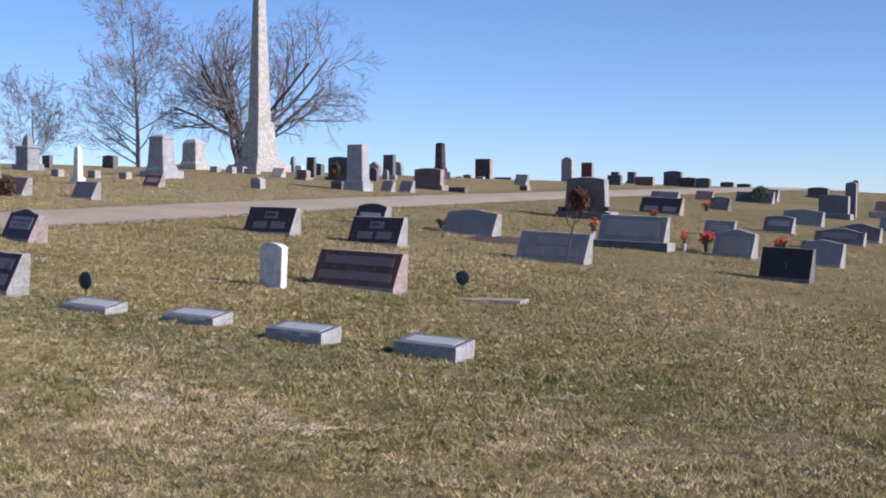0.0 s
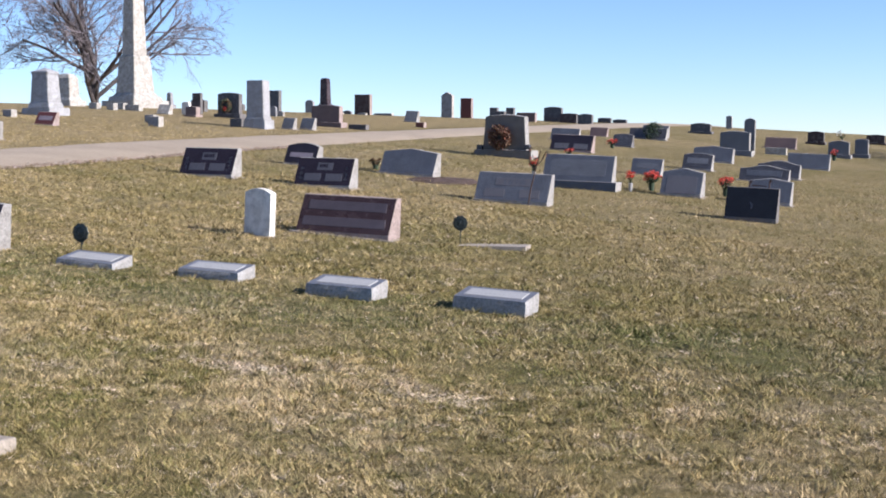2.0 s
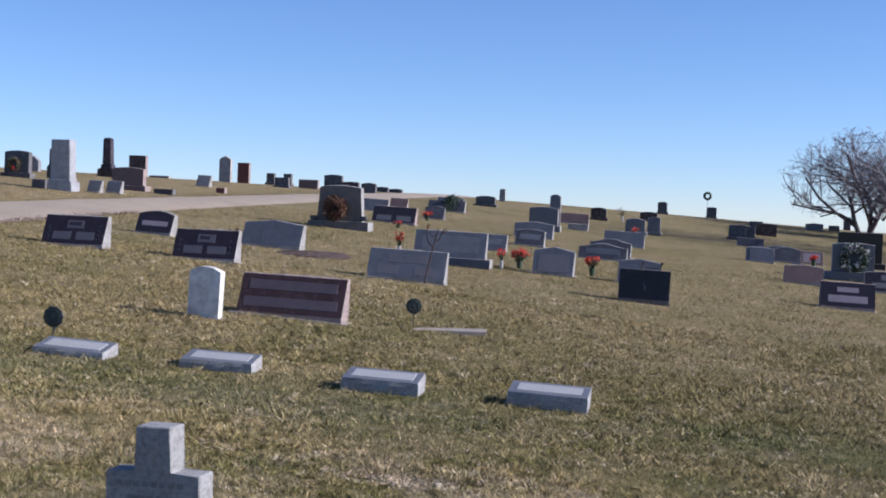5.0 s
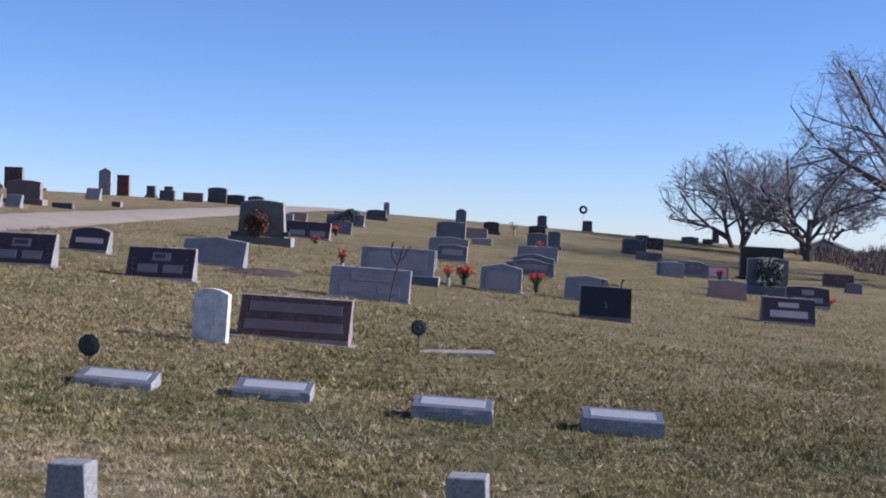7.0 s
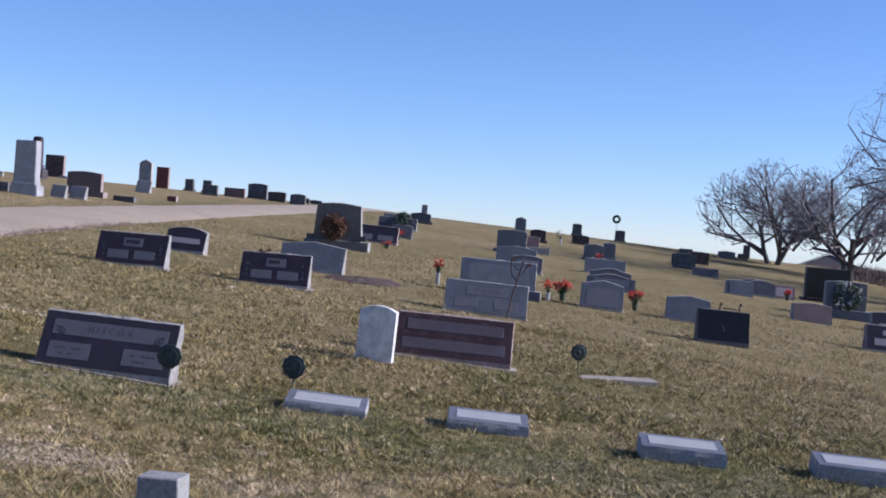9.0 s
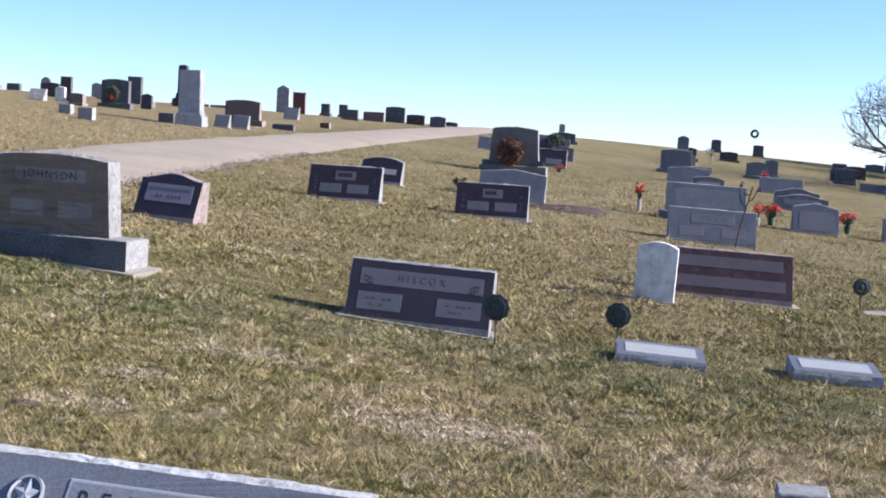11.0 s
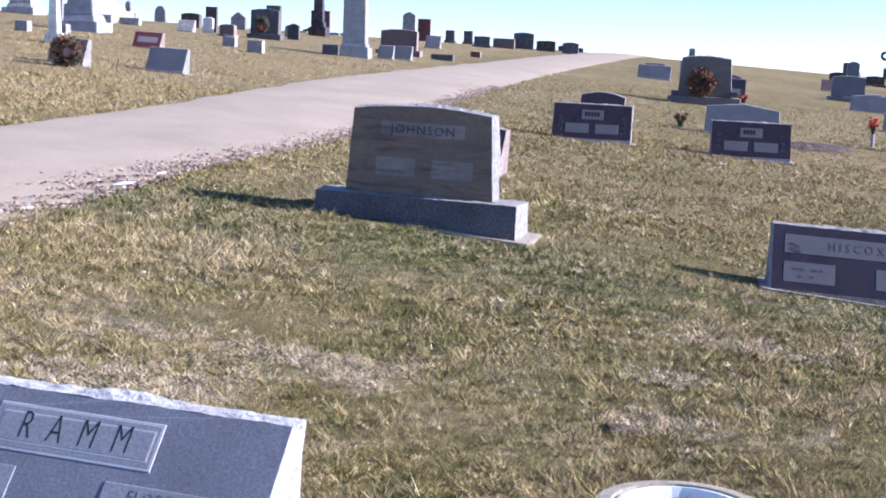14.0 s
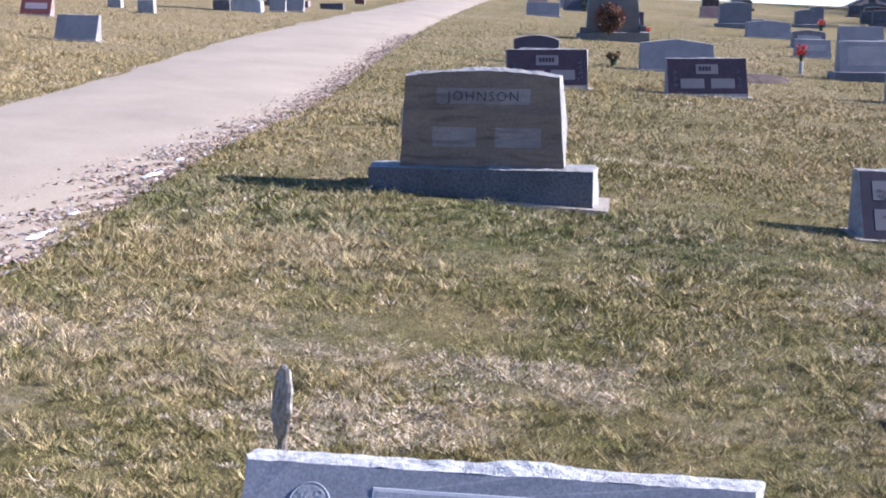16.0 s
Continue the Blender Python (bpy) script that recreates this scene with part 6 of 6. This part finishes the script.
tagged(new("leaf_litter", raw_mesh("leaf_litter", quad, 4, [TWIG_BROWN, LITTER_ROSE, LITTER_PALE], rng.choice(3, n, p=(0.14, 0.5, 0.36)))), "dry brown leaves and grit along the lane edge", "leaf litter", kind="stuff")
for i, (y, s_, w_) in enumerate(((15.55, 0.10, 0.24), (15.95, 0.12, 0.13), (16.95, 0.06, 0.24), (17.4, 0.06, 0.12), (14.6, 0.06, 0.2), (14.15, 0.05, 0.16), (18.9, 0.04, 0.12))):
    x = road_near(y) - 0.85 * s_
    IC = thing("ice_patch", x, y + 0.5 * s_, g(x, y + 0.5 * s_) + 0.012, 58, "thin patch of old white ice at the lane edge", "ice", "ice patches")
    bm = bmesh.new()
    lo = [bm.verts.new((w_ * math.cos(k * math.pi / 10) * (1 + 0.35 * noise.noise((k * 0.8, i, 0))), 0.17 * w_ * math.sin(k * math.pi / 10) * (1 + 0.4 * noise.noise((k * 0.9, i, 4))), 0.0)) for k in range(20)]
    for v in lo:
        v.co += Vector((0.35, 0.2, 0)) * w_ * noise.noise((v.co.x * 31 + i * 5, v.co.y * 47, 2.0))
    hi = [bm.verts.new((v.co.x * 0.8, v.co.y * 0.7, 0.007)) for v in lo]
    for k in range(20):
        bm.faces.new((lo[k], lo[(k + 1) % 20], hi[(k + 1) % 20], hi[k]))
    bm.faces.new(hi)
    part("ice", bm, ICE, IC)

# ---- grass blades: thick where the walk passes, thinning up the slope ----
def blade_material(name, tint, own, vary=1.0):
    """Turf colours broken up blade by blade and tuft by tuft."""
    m, nt, b = material(name)
    c, nz = turf_colour(nt)
    c = mix(nt, own, c, tint)
    geo = nt.nodes.new("ShaderNodeNewGeometry")
    c = mix(nt, 1.0, c, ramp(nt, geo.outputs["Random Per Island"], [(0.0, (1.36 - 0.75 * vary, 1.32 - 0.7 * vary, 1.18 - 0.6 * vary)), (0.5, (1.36, 1.32, 1.18)), (1.0, (1.36 + 1.15 * vary, 1.32 + 1.08 * vary, 1.18 + 0.95 * vary))]).outputs["Color"], "MULTIPLY")
    c = mix(nt, 1.0, c, ramp(nt, nz(9.0, 3, 0.6), [(0.36, (0.68, 0.70, 0.66)), (0.62, (1.25, 1.22, 1.2))]).outputs["Color"], "MULTIPLY")
    nt.links.new(c, b.inputs["Base Color"])
    b.inputs["Roughness"].default_value = 0.8
    b.inputs["Specular IOR Level"].default_value = 0.15
    return m


GRASSES = [blade_material("grass_blades", DULL, 0.0), blade_material("straw_grass_blades", (0.36, 0.29, 0.18), 0.6), blade_material("green_grass_blades", (0.10, 0.115, 0.045), 0.6), blade_material("bleached_thatch", (0.44, 0.372, 0.315), 0.8), blade_material("far_grass_blades", DULL, 0.0, 0.3)]

rng = np.random.RandomState(11)
WALK_LINE = np.array([(0.0, 0.0), (-3.5, 1.4), (-6.2, 3.2), (-8.6, 5.7), (-10.0, 7.1), (-11.4, 8.8)])


def walk_dist(x, y):
    best = np.full(x.shape, 1e9)
    for (x0, y0), (x1, y1) in zip(WALK_LINE, WALK_LINE[1:]):
        dx, dy = x1 - x0, y1 - y0
        t_ = np.clip(((x - x0) * dx + (y - y0) * dy) / (dx * dx + dy * dy), 0, 1)
        best = np.minimum(best, np.hypot(x - x0 - t_ * dx, y - y0 - t_ * dy))
    return best


parts_xy = []
# denser and finer towards the graves that the walk passes closest; the turf at the walker's feet is left bare of blades
for lo, hi, dens, (bx0, bx1, by0, by1) in ((2.5, 5.0, 25000, (-15, -6, 9.5, 15)), (3.5, 5.0, 13000, (-6, 5, 5.4, 11)), (5.0, 8.0, 10500, (-17, 5, 5.4, 18)), (8.0, 12.0, 4200, (-18, 9, 6, 22)), (12.0, 17.0, 2100, (-20, 14, 6, 28)), (17.0, 30.0, 480, (-24, 22, 6, 38))):
    cnt = int((bx1 - bx0) * (by1 - by0) * dens)
    x, y = bx0 + (bx1 - bx0) * rng.rand(cnt), by0 + (by1 - by0) * rng.rand(cnt)
    dd = walk_dist(x, y)
    ok = (dd >= lo) & (dd < hi) & (rng.rand(cnt) < 1.0 - np.clip((dd - 20) / 10, 0, 1)) & (y > np.clip(5.4 + (-5.0 - x), 5.4, 9.8)) & (y > 2.5 - 0.72 * x) & (x < 4 + 0.75 * (y - 6))
    parts_xy.append(np.stack([x, y, dd], 1)[ok])
xyd = np.concatenate(parts_xy)
x, y, dd = xyd.T
# keep the lane, plinths and slabs clear
slope = road_slope(y)
side_off = (road_near(y) - x) / np.hypot(1, slope)
ok = ~((side_off > 0.02 + 0.10 * np.sin(y * 5.1) * np.sin(y * 2.3)) & (side_off < road_width(y) - 0.05))
for fx, fy, frz, fw, fd in FOOTPRINTS:
    near = np.abs(x - fx) + np.abs(y - fy) < fw + fd + 0.6
    c_, s_ = math.cos(radians(frz)), math.sin(radians(frz))
    u, v = (x - fx) * c_ + (y - fy) * s_, -(x - fx) * s_ + (y - fy) * c_
    ok &= ~(near & (np.abs(u) < fw / 2) & (v > 0.0) & (v < fd))
x, y, dd = x[ok], y[ok], dd[ok]
n = len(x)
# two blades in three gather in tufts: they lean out from its heart and share its dryness
cell = 0.065 * np.clip(dd / 5.0, 1.0, 3.0) ** 0.5
level_ = np.round(cell / 0.02) * 0.02 + 0.005
ix, iy = np.floor(x / level_), np.floor(y / level_)


def hashed(k):
    q = np.sin(ix * 127.1 + iy * 311.7 + k * 74.7) * 43758.5453
    return q - np.floor(q)


hx, hy = (ix + 0.15 + 0.7 * hashed(1)) * level_, (iy + 0.15 + 0.7 * hashed(2)) * level_
tufted = rng.rand(n) < 0.62 * (hashed(3) > 0.22)
pull = np.where(tufted, 0.3, 0.0)
x2, y2 = x + (hx - x) * pull, y + (hy - y) * pull
grow_ = np.clip(dd / 4.0, 1.0, 3.2)


def soft_noise(x, y, size, k):
    """Smooth value noise with cells of a given size."""
    a, b_ = np.floor(x / size), np.floor(y / size)
    fx, fy = x / size - a, y / size - b_
    fx, fy = fx * fx * (3 - 2 * fx), fy * fy * (3 - 2 * fy)

    def corner(i, j):
        q = np.sin((a + i) * 127.1 + (b_ + j) * 311.7 + k * 57.3) * 43758.5453
        return q - np.floor(q)

    return (corner(0, 0) * (1 - fx) + corner(1, 0) * fx) * (1 - fy) + (corner(0, 1) * (1 - fx) + corner(1, 1) * fx) * fy


clump = 0.6 * soft_noise(x, y, 0.075, 1) + 0.4 * soft_noise(x, y, 0.27, 2)
rough_growth = 0.62 + 0.95 * np.clip((clump - 0.22) / 0.6, 0, 1) ** 1.3
hgt = (0.014 + 0.021 * rng.rand(n)) * np.where(tufted, 0.75 + 0.9 * hashed(4), 0.62) * (0.86 + 0.14 * grow_) * rough_growth
ang = np.where(tufted, np.arctan2(y - hy, x - hx) + 1.0 * rng.randn(n), rng.rand(n) * 6.283)
fall = 0.5 + 1.1 * rng.rand(n)
dry = 0.55 * hashed(5) + 0.45 * (0.2 + 0.8 * soft_noise(x, y, 0.24, 3)) + 0.2 * rng.randn(n) + 0.22 * np.clip((dd - 9) / 12, 0, 1)
kind_ = np.where(dry > 0.7, 1, np.where(dry < 0.2, 2, 0))
kind_ = np.where(rng.rand(n) < np.clip((dd - 8) / 5, 0, 0.85), 4, kind_)
# bleached, trodden-down thatch on the old plots
bare = np.zeros(n)
for px_, py_, ra, rb in ((-9.35, 13.35, 0.42, 0.26), (-9.75, 12.65, 0.5, 0.24), (-9.0, 12.9, 0.55, 0.3), (-7.4, 12.75, 0.25, 0.14), (-6.05, 11.8, 0.5, 0.32), (-7.7, 12.1, 0.35, 0.14),
                         (-6.65, 13.3, 0.4, 0.14), (-5.4, 17.2, 0.4, 0.2), (-2.2, 9.3, 0.45, 0.16), (-1.0, 8.6, 0.4, 0.18)):
    u_, v_ = (x - px_) * 0.866 - (y - py_) * 0.5, (x - px_) * 0.5 + (y - py_) * 0.866
    bare = np.maximum(bare, 1.25 - np.hypot(u_ / ra, v_ / rb))
ragged_edge = 0.3 * np.sin(x * 23 + 2 * np.sin(y * 17)) * np.sin(y * 29 + 2 * np.sin(x * 13)) + 0.5 * (hashed(6) - 0.5)
bare = (bare + ragged_edge > 0.25) & (rng.rand(n) < 0.8)
kind_ = np.where(bare, 3, kind_)
hgt, fall = np.where(bare, hgt * 0.62, hgt), np.where(bare, fall * 1.5, fall)
# a long, straw-dry patch by the lane
ut, vt = (x + 9.1) * 0.866 - (y - 15.0) * 0.5, (x + 9.1) * 0.5 + (y - 15.0) * 0.866
rank = np.hypot(ut / 0.75, vt / 0.32) + ragged_edge < 1.0
kind_ = np.where(rank & (rng.rand(n) < 0.75), 1, kind_)
hgt = np.where(rank, hgt * 1.5, hgt)
x, y = x2, y2
base = np.stack([x, y, land(x, y) - 0.004], 1)
tip = base + np.stack([np.cos(ang) * fall * hgt, np.sin(ang) * fall * hgt, hgt], 1)
wid = (0.00105 + 0.0012 * rng.rand(n)) * grow_
wa = rng.rand(n) * 6.283
w = np.stack([np.cos(wa) * wid, np.sin(wa) * wid, 0 * x], 1)
tri = np.stack([base - w, base + w, tip], 1).reshape(-1, 3)
tagged(new("grass", raw_mesh("grass", tri, 3, GRASSES, kind_)), "short dormant straw and green lawn grass", "grass", kind="stuff")
